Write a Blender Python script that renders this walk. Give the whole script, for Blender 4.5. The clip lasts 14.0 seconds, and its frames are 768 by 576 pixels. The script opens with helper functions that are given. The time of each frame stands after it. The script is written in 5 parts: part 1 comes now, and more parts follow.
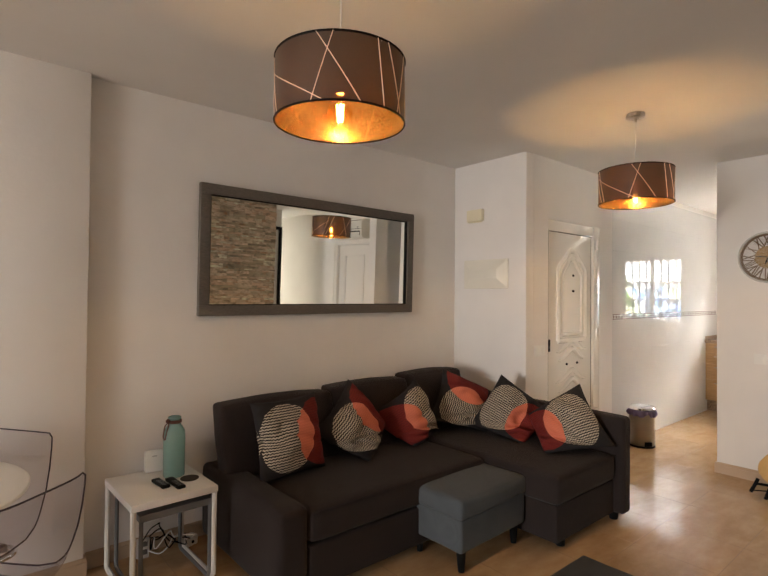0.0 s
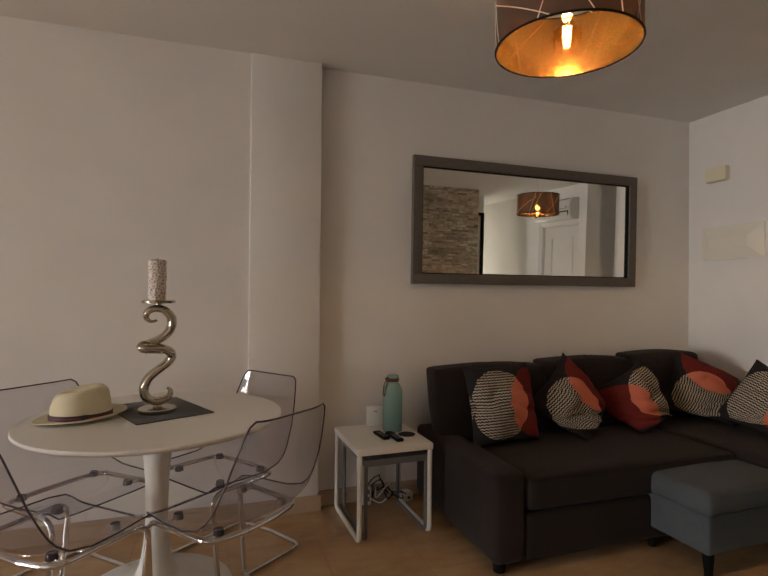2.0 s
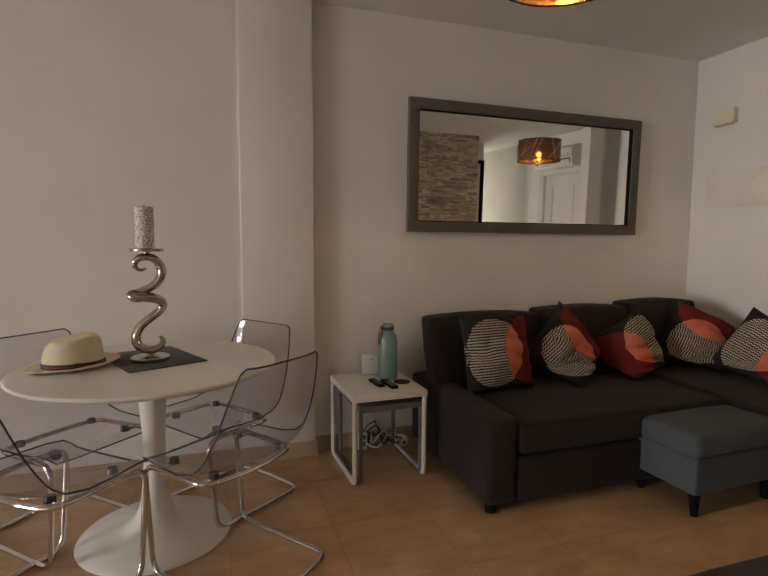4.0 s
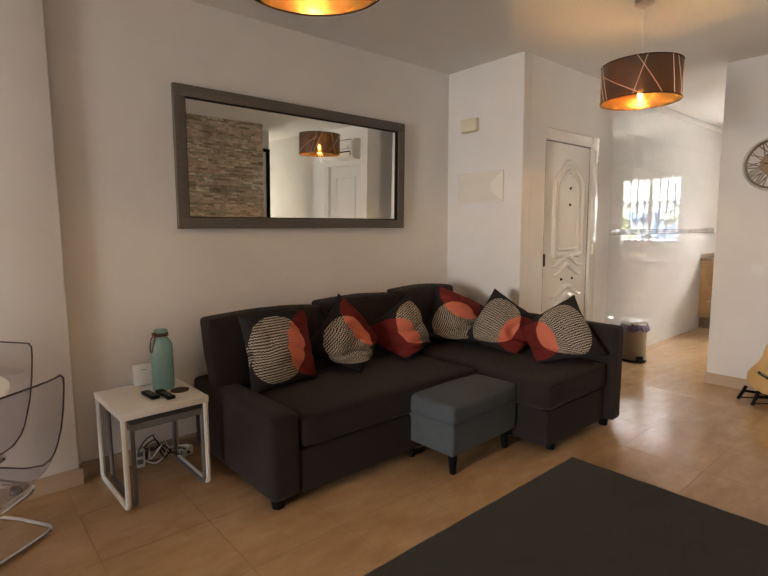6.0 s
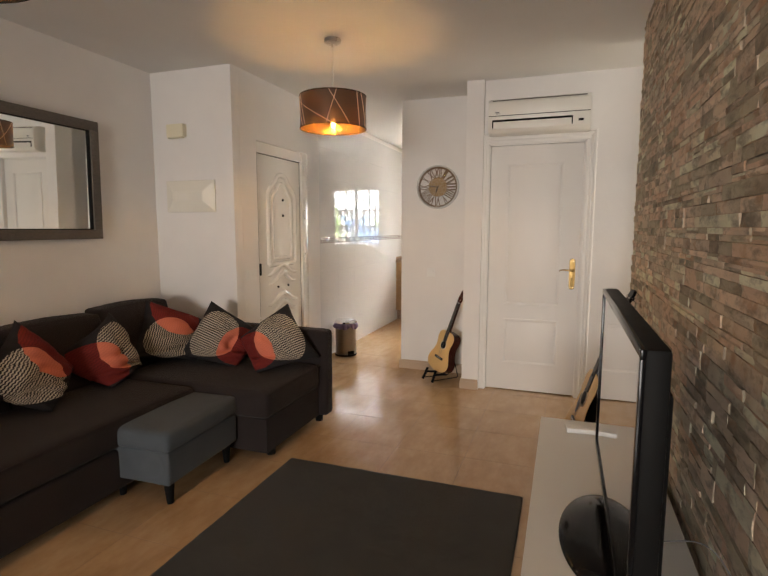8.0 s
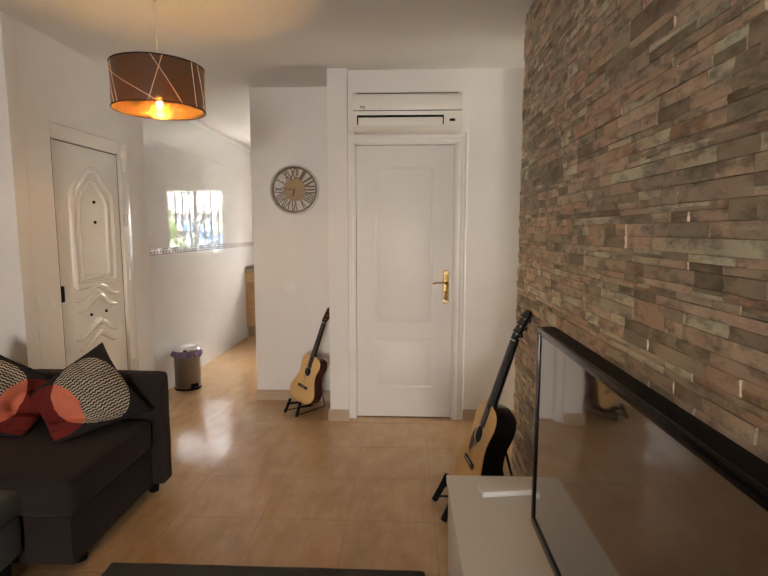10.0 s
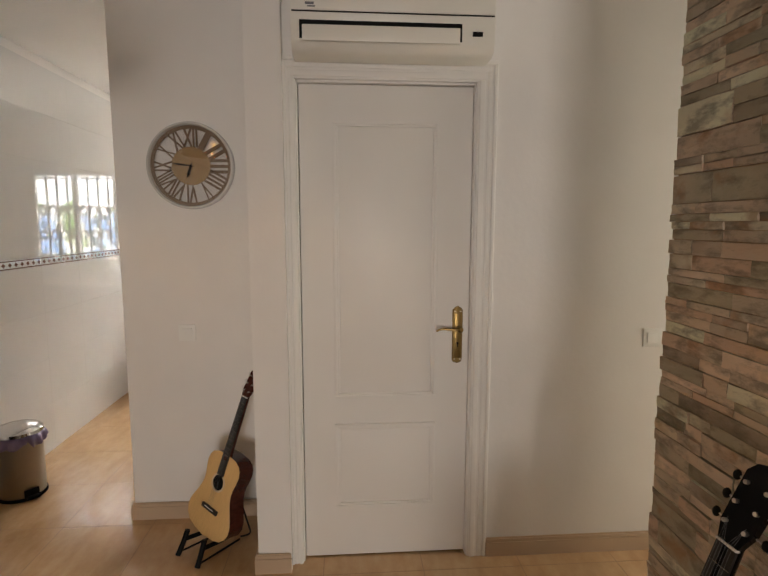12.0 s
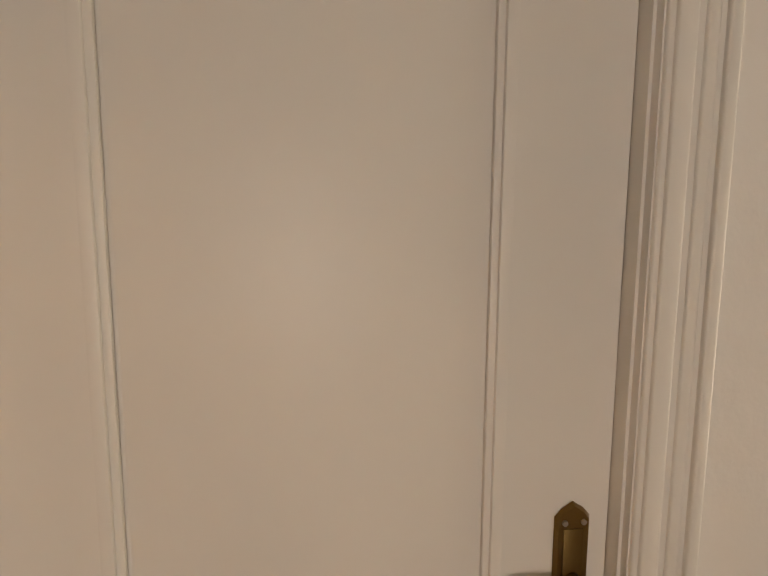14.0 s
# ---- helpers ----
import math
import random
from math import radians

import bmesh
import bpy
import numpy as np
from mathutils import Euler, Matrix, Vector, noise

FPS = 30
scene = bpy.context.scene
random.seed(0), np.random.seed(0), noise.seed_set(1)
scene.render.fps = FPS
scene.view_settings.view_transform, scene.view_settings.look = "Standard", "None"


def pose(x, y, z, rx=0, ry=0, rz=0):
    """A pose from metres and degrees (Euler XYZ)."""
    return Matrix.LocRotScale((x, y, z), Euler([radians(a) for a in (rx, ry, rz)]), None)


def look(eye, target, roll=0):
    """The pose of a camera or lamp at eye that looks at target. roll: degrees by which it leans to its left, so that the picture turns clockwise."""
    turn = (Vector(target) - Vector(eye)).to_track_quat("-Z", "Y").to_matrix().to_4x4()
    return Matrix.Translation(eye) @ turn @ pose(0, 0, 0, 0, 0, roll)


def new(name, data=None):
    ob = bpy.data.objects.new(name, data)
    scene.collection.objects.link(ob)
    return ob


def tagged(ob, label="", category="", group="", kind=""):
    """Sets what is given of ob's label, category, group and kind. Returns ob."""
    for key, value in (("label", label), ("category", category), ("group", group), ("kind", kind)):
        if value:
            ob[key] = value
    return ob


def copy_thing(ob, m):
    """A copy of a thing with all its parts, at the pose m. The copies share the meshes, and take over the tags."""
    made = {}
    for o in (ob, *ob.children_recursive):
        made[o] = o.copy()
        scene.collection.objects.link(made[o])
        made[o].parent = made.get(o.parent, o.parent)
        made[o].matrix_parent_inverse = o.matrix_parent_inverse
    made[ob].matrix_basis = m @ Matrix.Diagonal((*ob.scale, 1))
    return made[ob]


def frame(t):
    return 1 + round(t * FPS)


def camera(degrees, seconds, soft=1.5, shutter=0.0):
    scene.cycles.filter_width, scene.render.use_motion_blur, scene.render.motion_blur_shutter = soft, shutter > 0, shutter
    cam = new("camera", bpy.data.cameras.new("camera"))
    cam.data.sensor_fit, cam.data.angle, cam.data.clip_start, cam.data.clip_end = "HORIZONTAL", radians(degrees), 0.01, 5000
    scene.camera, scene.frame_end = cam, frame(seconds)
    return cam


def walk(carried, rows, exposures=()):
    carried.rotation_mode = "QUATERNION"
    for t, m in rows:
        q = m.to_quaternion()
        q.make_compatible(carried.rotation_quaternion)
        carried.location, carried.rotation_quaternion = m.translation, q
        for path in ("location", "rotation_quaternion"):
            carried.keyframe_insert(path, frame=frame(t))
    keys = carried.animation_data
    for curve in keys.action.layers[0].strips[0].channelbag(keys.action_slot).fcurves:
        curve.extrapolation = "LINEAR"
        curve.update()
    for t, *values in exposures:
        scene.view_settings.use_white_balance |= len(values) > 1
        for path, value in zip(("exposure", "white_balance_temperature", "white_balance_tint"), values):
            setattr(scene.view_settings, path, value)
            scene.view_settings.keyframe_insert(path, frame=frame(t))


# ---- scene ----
cam = camera(74.0, 14.0)
PATH = [
    (0, (1.184, 0.558, 1.423), (2.477, 2.083, 1.454), 0.5),
    (0.5, (1.164, 0.578, 1.415), (2.251, 2.257, 1.448), 0.4),
    (1, (1.146, 0.609, 1.373), (2.043, 2.396, 1.41), 0.5),
    (1.5, (1.144, 0.633, 1.3), (1.879, 2.492, 1.337), 0.6),
    (2, (1.139, 0.635, 1.239), (1.771, 2.533, 1.257), 0.5),
    (4.3, (1.187, 0.664, 1.22), (1.829, 2.548, 1.026), 0.1),
    (4.5, (1.194, 0.661, 1.232), (1.896, 2.522, 1.027), 0.0),
    (5, (1.236, 0.644, 1.24), (2.115, 2.428, 1.029), -0.2),
    (5.5, (1.262, 0.626, 1.264), (2.348, 2.291, 1.042), -0.4),
    (6, (1.274, 0.612, 1.283), (2.572, 2.116, 1.055), -0.4),
    (6.5, (1.294, 0.578, 1.311), (2.795, 1.88, 1.073), -0.3),
    (7, (1.309, 0.547, 1.321), (2.987, 1.608, 1.082), -0.3),
    (7.5, (1.311, 0.505, 1.336), (3.109, 1.349, 1.1), -0.2),
    (8, (1.299, 0.507, 1.372), (3.172, 1.169, 1.138), 0.1),
    (8.5, (1.316, 0.496, 1.413), (3.238, 0.994, 1.171), -0.0),
    (8.7, (1.341, 0.501, 1.415), (3.278, 0.941, 1.177), -0.1),
    (10.8, (2.464, 0.884, 1.433), (4.45, 0.832, 1.202), 0.3),
    (11, (2.643, 0.897, 1.436), (4.628, 0.828, 1.202), 0.3),
    (11.5, (3.082, 0.92, 1.468), (5.064, 0.808, 1.225), 0.2),
    (12, (3.503, 0.912, 1.479), (5.483, 0.771, 1.232), 0.1),
    (12.5, (3.961, 0.878, 1.484), (5.934, 0.677, 1.227), 0.4),
    (13, (4.368, 0.871, 1.484), (6.336, 0.635, 1.223), 0.4),
    (13.5, (4.754, 0.653, 1.463), (6.734, 0.663, 1.182), 0.4),
    (14, (5.095, 0.755, 1.463), (7.058, 0.461, 1.221), 0.3),
]
walk(cam, [(t, look(eye, target, roll)) for t, eye, target, roll in PATH], [(0, 0.2, 6500, 10), (0.5, 0.1, 6500, 10), (1, 0.1, 6500, 10), (1.5, -0.42, 6500, 10), (2, -0.45, 6500, 10), (4.3, -0.35, 6500, 10), (5, 0.1, 6500, 10), (5.5, 0.15, 6500, 10), (7, 0.0, 6500, 10), (8.5, 0.05, 6500, 10), (11, -0.1, 6600, 10), (12, -0.42, 6600, 10), (12.5, -0.65, 6800, 11), (13, -0.5, 7050, 12), (14, -0.35, 7450, 13)])

# ---- world, daylight and lamps ----
world = bpy.data.worlds.new("sky")
scene.world = world
world.use_nodes = True
wn = world.node_tree.nodes
sky = wn.new("ShaderNodeTexSky")
sky.sky_type, sky.sun_disc, sky.sun_elevation, sky.sun_rotation = "NISHITA", False, radians(48), radians(215)
world.node_tree.links.new(sky.outputs[0], wn["Background"].inputs[0])
wn["Background"].inputs[1].default_value = 0.12

sun = new("sun", bpy.data.lights.new("sun", "SUN"))
sun.data.energy, sun.data.angle, sun.data.color = 3.0, radians(0.5), (1.0, 0.94, 0.86)
sun.matrix_world = look((0, 0, 0), (0.45, 0.52, -0.75))


def area(name, x, y, z, toward, w, h, power, colour):
    ob = new(name, bpy.data.lights.new(name, "AREA"))
    ob.data.shape, ob.data.size, ob.data.size_y, ob.data.energy, ob.data.color = "RECTANGLE", w, h, power, colour
    ob.matrix_world = look((x, y, z), toward)
    return ob


area("patio_daylight", -7.6, 1.5, 1.3, (0, 1.4, 1.2), 4.2, 2.2, 820, (1.0, 0.94, 0.88))
area("street_daylight", 10.7, 1.9, 3.1, (8.3, 2.1, 0.6), 2.4, 1.4, 1150, (1.0, 0.95, 0.86))
# added lamp, hidden below the sill, that brightens the kitchen's ceiling and upper walls
area("sunlit_ground", 10.6, 1.95, 0.25, (7.4, 2.0, 2.6), 2.4, 1.2, 420, (1.0, 0.96, 0.88))
area("side_room_daylight", 3.7, -1.15, 1.35, (5.5, -0.35, 1.0), 0.6, 1.1, 7, (1.0, 0.90, 0.70))
# added fill lamp at the corridor end, lifts the dark band on the door wall
area("corridor_daylight", 5.25, -2.4, 1.05, (5.3, 0, 1.0), 0.8, 1.5, 30, (1.0, 0.93, 0.78))
BULB, WARM = 9.5, (1.0, 0.55, 0.2)


# ---- materials ----
class Nodes:
    """Short hand for one material's node tree."""

    def __init__(self, name, rough=0.5, metal=0.0, spec=0.5):
        self.m = bpy.data.materials.new(name)
        self.m.use_nodes = True
        self.t = self.m.node_tree
        self.b = self.t.nodes["Principled BSDF"]
        self.b.inputs["Roughness"].default_value = rough
        self.b.inputs["Metallic"].default_value = metal
        self.b.inputs["Specular IOR Level"].default_value = spec

    def add(self, kind, inputs=(), operation="", data_type="", feature="", bands_direction=""):
        n = self.t.nodes.new("ShaderNode" + kind)
        if operation:
            n.operation = operation
        if data_type:
            n.data_type = data_type
        if feature:
            n.feature = feature
        if bands_direction:
            n.bands_direction = bands_direction
        for k, v in dict(inputs).items():
            self.put(n, k, v)
        return n

    def put(self, n, k, v):
        if isinstance(v, bpy.types.NodeSocket):
            self.t.links.new(v, n.inputs[k])
        else:
            n.inputs[k].default_value = v

    def coord(self, which="Object"):
        return self.add("TexCoord").outputs[which]

    def noise(self, scale, detail=4.0, where=None, rough=0.55):
        return self.add("TexNoise", {"Vector": where or self.coord(), "Scale": scale, "Detail": detail, "Roughness": rough}).outputs[0]

    def math(self, op, a, b=0.0, c=0.0):
        return self.add("Math", {0: a, 1: b, 2: c}, operation=op).outputs[0]

    def ramp(self, fac, stops):
        r = self.add("ValToRGB", {0: fac})
        e = r.color_ramp.elements
        while len(e) < len(stops):
            e.new(0.5)
        for el, (p, c) in zip(e, stops):
            el.position, el.color = p, (*c, 1)
        return r.outputs[0]

    def mix(self, fac, a, b):
        n = self.add("Mix", data_type="RGBA")
        for k, v in ((0, fac), (6, a), (7, b)):
            self.put(n, k, (*v, 1) if isinstance(v, tuple) and len(v) == 3 else v)
        return n.outputs[2]

    def bump(self, height, strength=0.2, distance=0.01):
        self.put(self.b, "Normal", self.add("Bump", {"Height": height, "Strength": strength, "Distance": distance}).outputs[0])

    def colour(self, c):
        self.put(self.b, "Base Color", (*c, 1) if isinstance(c, tuple) else c)
        return self


def shade(c, k):
    return tuple(min(1.0, v * k) for v in c)


def painted(name, c, rough=0.6, grain=60, strength=0.05, spread=0.05, metal=0.0, spec=0.5):
    """Paint, plastic or metal with faint clouds of colour, uneven gloss and a fine relief."""
    n = Nodes(name, rough, metal, spec)
    big = n.noise(2.3, 3)
    n.colour(n.ramp(big, [(0.3, shade(c, 1 - spread)), (0.7, shade(c, 1 + spread))]))
    fine = n.noise(grain, 5)
    n.put(n.b, "Roughness", n.math("MULTIPLY_ADD", fine, 0.22 * rough, rough * 0.89))
    n.bump(fine, strength, 0.004)
    return n.m


def fabric(name, c, weave=450, strength=0.35, fuzz=0.3, spread=0.18):
    n = Nodes(name, 0.92, 0, 0.25)
    co = n.coord()
    w1 = n.add("TexWave", {"Vector": co, "Scale": weave, "Distortion": 1.2}, bands_direction="X").outputs[0]
    w2 = n.add("TexWave", {"Vector": co, "Scale": weave, "Distortion": 1.2}, bands_direction="Z").outputs[0]
    cloud = n.noise(5, 5)
    col = n.ramp(cloud, [(0.3, shade(c, 1 - spread)), (0.72, shade(c, 1 + spread))])
    n.colour(n.mix(n.math("MULTIPLY", n.math("ADD", w1, w2), 0.2), col, shade(c, 1.5)))
    n.bump(n.math("ADD", n.math("MULTIPLY", n.math("ADD", w1, w2), 0.12), cloud), strength, 0.006)
    n.b.inputs["Sheen Weight"].default_value = fuzz
    return n.m


def wood(name, c, scale=14, rough=0.45, stretch=(1, 12, 12), contrast=0.35):
    n = Nodes(name, rough)
    mp = n.add("Mapping", {"Vector": n.coord(), "Scale": stretch}).outputs[0]
    g = n.noise(scale, 8, mp, 0.65)
    n.colour(n.ramp(g, [(0.3, shade(c, 1 - contrast)), (0.5, c), (0.72, shade(c, 1 + contrast))]))
    n.bump(g, 0.15, 0.003)
    return n.m


PLASTER = painted("white_plaster", (0.80, 0.78, 0.76), 0.75, 38, 0.22, 0.03, spec=0.3)
CEILING_PAINT = painted("ceiling_paint", (0.80, 0.79, 0.77), 0.8, 45, 0.15, 0.02, spec=0.2)
DOOR_PAINT = painted("white_door_paint", (0.80, 0.78, 0.75), 0.42, 30, 0.04, 0.02, spec=0.35)
GLOSS_DOOR = painted("gloss_white_door", (0.80, 0.77, 0.72), 0.08, 10, 0.04, 0.03, spec=0.8)
SWITCH = painted("switch_plastic", (0.80, 0.80, 0.78), 0.35, 40, 0.02, 0.02)
CREAM = painted("cream_plastic", (0.78, 0.73, 0.55), 0.4, 40, 0.02, 0.03)
PANEL_CREAM = painted("panel_plastic", (0.80, 0.77, 0.68), 0.25, 40, 0.02, 0.03)
AC_PLASTIC = painted("air_conditioner_plastic", (0.80, 0.78, 0.72), 0.35, 40, 0.02, 0.02)
BLACK = painted("black_plastic", (0.006, 0.006, 0.006), 0.55, 60, 0.05, 0.2, spec=0.1)
GLOSS_BLACK = painted("gloss_black", (0.006, 0.006, 0.007), 0.12, 30, 0.01, 0.2, spec=0.15)
WHITE_LACQUER = painted("white_lacquer", (0.80, 0.79, 0.76), 0.3, 8, 0.002, 0.015)
WHITE_METAL = painted("white_metal", (0.78, 0.78, 0.77), 0.35, 50, 0.03, 0.03)
GREY_METAL = painted("grey_metal", (0.16, 0.165, 0.175), 0.4, 50, 0.03, 0.05)
SATIN = painted("satin_rim", (0.80, 0.79, 0.77), 0.25, 20, 0.01, 0.03, metal=0.35)
CHROME = painted("chrome", (0.72, 0.72, 0.73), 0.12, 20, 0.01, 0.03, metal=1.0)
NICKEL = painted("brushed_nickel", (0.62, 0.58, 0.52), 0.28, 90, 0.08, 0.06, metal=1.0)
DARK_NICKEL = painted("antique_nickel", (0.50, 0.45, 0.38), 0.22, 60, 0.15, 0.2, metal=1.0)
BRASS = painted("aged_brass", (0.23, 0.15, 0.055), 0.36, 60, 0.1, 0.15, metal=1.0)
STEEL = painted("bin_steel", (0.34, 0.31, 0.28), 0.30, 20, 0.01, 0.03, metal=1.0)
SOFA = fabric("dark_sofa_fabric", (0.020, 0.0145, 0.014), fuzz=0.07)
OTTOMAN = fabric("blue_grey_fabric", (0.066, 0.077, 0.088), fuzz=0.1)
BASEBOARD = painted("beige_ceramic", (0.51, 0.385, 0.275), 0.3, 26, 0.08, 0.12)
SOCLE_WOOD = wood("kitchen_wood", (0.45, 0.27, 0.12), 9, 0.4, (1, 1, 8), 0.2)
MIRROR_FRAME = wood("weathered_grey_wood", (0.125, 0.108, 0.092), 18, 0.6, (2, 2, 22), 0.35)
MIRROR_FRAME_H = wood("weathered_grey_wood_rail", (0.125, 0.108, 0.092), 18, 0.6, (2, 22, 22), 0.35)
SPRUCE = wood("spruce_top", (0.72, 0.47, 0.20), 9, 0.25, (30, 4, 2), 0.10)
ROSEWOOD = wood("dark_red_wood", (0.06, 0.014, 0.009), 12, 0.22, (12, 2, 2), 0.4)
EBONY = wood("ebony", (0.015, 0.012, 0.011), 20, 0.4, (12, 2, 2), 0.3)
GRANITE_N = Nodes("speckled_granite", 0.2)
GRANITE_N.colour(GRANITE_N.ramp(GRANITE_N.noise(160, 3), [(0.35, (0.06, 0.04, 0.03)), (0.5, (0.35, 0.24, 0.16)), (0.65, (0.55, 0.42, 0.3))]))
GRANITE = GRANITE_N.m

n = Nodes("mirror_glass", 0.015, 1.0)
n.colour((0.88, 0.9, 0.88))
MIRROR = n.m

n = Nodes("beige_floor_tile", 0.12)
rnd = n.add("ObjectInfo").outputs["Random"]
pos = n.add("NewGeometry").outputs["Position"]
veins = n.noise(2.6, 8, pos, 0.62)
specks = n.noise(40, 5, pos)
streak = n.noise(5, 7, n.add("Mapping", {"Vector": pos, "Scale": (1.0, 2.6, 1.0), "Rotation": (0, 0, 0.5)}).outputs[0], 0.65)
base = n.ramp(n.math("ADD", n.math("MULTIPLY", veins, 0.5), n.math("MULTIPLY", streak, 0.5)), [(0.36, (0.45, 0.28, 0.145)), (0.5, (0.54, 0.36, 0.20)), (0.64, (0.62, 0.44, 0.265))])
base = n.mix(n.math("MULTIPLY", specks, 0.14), base, (0.33, 0.19, 0.09))
n.colour(n.mix(n.math("MULTIPLY", rnd, 0.06), base, (0.46, 0.30, 0.17)))
n.put(n.b, "Roughness", n.math("MULTIPLY_ADD", specks, 0.12, 0.055))
n.bump(veins, 0.02, 0.004)
FLOOR_TILE = n.m
GROUT = painted("grout", (0.44, 0.31, 0.20), 0.8, 80, 0.1, 0.1)

n = Nodes("ledge_stone", 0.7, 0, 0.3)
info = n.add("ObjectInfo").outputs["Random"]
geo = n.add("NewGeometry").outputs
pick = n.math("FRACT", n.math("ADD", n.math("MULTIPLY", info, 7.31), geo["Random Per Island"]))
offs = n.add("VectorMath", {0: geo["Position"], 1: n.add("CombineXYZ", {0: n.math("MULTIPLY", pick, 40.0), 1: pick, 2: pick}).outputs[0]}, operation="ADD").outputs[0]
bands = n.math("MULTIPLY_ADD", n.noise(1.3, 3, geo["Position"]), 0.5, n.math("MULTIPLY", pick, 0.75))
hue = n.ramp(bands, [(0.20, (0.20, 0.18, 0.13)), (0.32, (0.48, 0.42, 0.30)), (0.42, (0.29, 0.23, 0.17)), (0.50, (0.79, 0.64, 0.49)), (0.58, (0.43, 0.38, 0.28)), (0.66, (0.81, 0.64, 0.49)), (0.76, (0.53, 0.43, 0.33)), (0.84, (0.83, 0.84, 0.65)), (0.94, (0.65, 0.47, 0.34))])
rust = n.ramp(n.noise(7, 4, offs), [(0.57, (0, 0, 0)), (0.68, (1, 1, 1))])
wear = n.add("Mapping", {"Vector": offs, "Scale": (1.0, 1.0, 2.2)}).outputs[0]
cl = n.noise(11, 7, wear, 0.65)
c1 = n.mix(n.math("MULTIPLY", rust, 0.6), hue, (0.34, 0.15, 0.05))
c2 = n.mix(n.ramp(n.noise(18, 6, wear, 0.7), [(0.50, (0, 0, 0)), (0.75, (0.4, 0.4, 0.4))]), c1, (0.60, 0.52, 0.42))
n.colour(n.mix(n.ramp(cl, [(0.36, (0.65, 0.65, 0.65)), (0.52, (0, 0, 0))]), c2, (0.12, 0.105, 0.08)))
n.bump(n.math("ADD", n.noise(34, 8, wear, 0.72), n.math("MULTIPLY", cl, 1.6)), 0.6, 0.006)
STONE = n.m

n = Nodes("glazed_white_tile", 0.02, 0, 0.9)
pos = n.add("NewGeometry").outputs["Position"]
n.colour(n.ramp(n.noise(3, 3, pos), [(0.3, (0.77, 0.77, 0.77)), (0.7, (0.80, 0.80, 0.79))]))
n.bump(n.noise(2.2, 2, pos), 0.012, 0.02)
KITCHEN_TILE = n.m

n = Nodes("rug_pile", 0.97, 0, 0.1)
a = n.noise(9, 6)
f1 = n.noise(420, 3)
n.colour(n.mix(n.math("MULTIPLY", f1, 0.6), n.ramp(a, [(0.38, (0.007, 0.006, 0.006)), (0.62, (0.026, 0.024, 0.022))]), (0.036, 0.033, 0.030)))
n.bump(n.math("ADD", f1, n.math("MULTIPLY", a, 2.0)), 0.8, 0.01)
n.b.inputs["Sheen Weight"].default_value = 0.3
RUG = n.m


def clear(name, tint, gloss=0.04, rough=0.02):
    """Thin clear glass or plastic: lets light straight through, with a gloss that grows at grazing angles."""
    n = Nodes(name)
    n.t.nodes.remove(n.b)
    tr = n.add("BsdfTransparent", {0: (*tint, 1)}).outputs[0]
    gl = n.add("BsdfGlossy", {"Color": (1, 1, 1, 1), "Roughness": rough}).outputs[0]
    face = n.add("LayerWeight", {"Blend": 0.5}).outputs["Facing"]
    fr = n.math("MULTIPLY_ADD", n.math("POWER", face, 4.0), 0.35, gloss)
    mx = n.add("MixShader", {0: fr, 1: tr, 2: gl}).outputs[0]
    n.t.links.new(mx, n.t.nodes["Material Output"].inputs[0])
    return n.m


CLEAR_SHELL = clear("clear_polycarbonate", (0.80, 0.79, 0.825), 0.07, 0.04)
SMOKE_EDGE = painted("smoky_edge", (0.060, 0.050, 0.066), 0.12, 40, 0.01, 0.1)
BULB_GLASS = clear("bulb_glass", (1.0, 0.86, 0.62), 0.04)
CLOCK_GLASS = clear("clock_glass", (0.98, 0.98, 0.98), 0.04, 0.01)
PANE = clear("window_pane", (0.97, 0.98, 0.98), 0.04, 0.01)

n = Nodes("teal_bottle_glass", 0.12)
n.colour((0.40, 0.70, 0.67))
n.b.inputs["Transmission Weight"].default_value = 0.5
n.b.inputs["Coat Weight"].default_value = 0.5
TEAL = n.m


def glow(name, c, power):
    n = Nodes(name, 0.4)
    n.colour(c)
    n.b.inputs["Emission Color"].default_value = (*c, 1)
    n.b.inputs["Emission Strength"].default_value = power
    return n.m


FILAMENT = glow("glowing_filament", (1.0, 0.62, 0.22), 35)

# lamp shade: a dark see-through film outside, copper inside
def film(name, stops, rough, metal, glow_colour, lit, clear_part):
    n = Nodes(name, rough, metal, 0.4)
    n.colour(n.ramp(n.noise(300, 2), [(0.3, stops[0]), (0.7, stops[1])]))
    tl = n.add("BsdfTranslucent", {0: (*glow_colour, 1)}).outputs[0]
    mx = n.add("MixShader", {0: lit, 1: n.b.outputs[0], 2: tl}).outputs[0]
    tr = n.add("BsdfTransparent", {0: (1.0, 0.82, 0.58, 1)}).outputs[0]
    mx = n.add("MixShader", {0: clear_part, 1: mx, 2: tr}).outputs[0]
    n.t.links.new(mx, n.t.nodes["Material Output"].inputs[0])
    return n.m


SHADE_OUT = film("shade_outer_film", ((0.052, 0.040, 0.034), (0.062, 0.048, 0.040)), 0.35, 0.0, (0.6, 0.36, 0.16), 0.02, 0.15)
SHADE_IN = film("shade_copper_lining", ((0.36, 0.19, 0.065), (0.40, 0.215, 0.078)), 0.24, 0.6, (0.7, 0.4, 0.16), 0.06, 0.26)
STROKE = painted("silver_thread", (0.75, 0.62, 0.5), 0.35, 60, 0.02, 0.1)


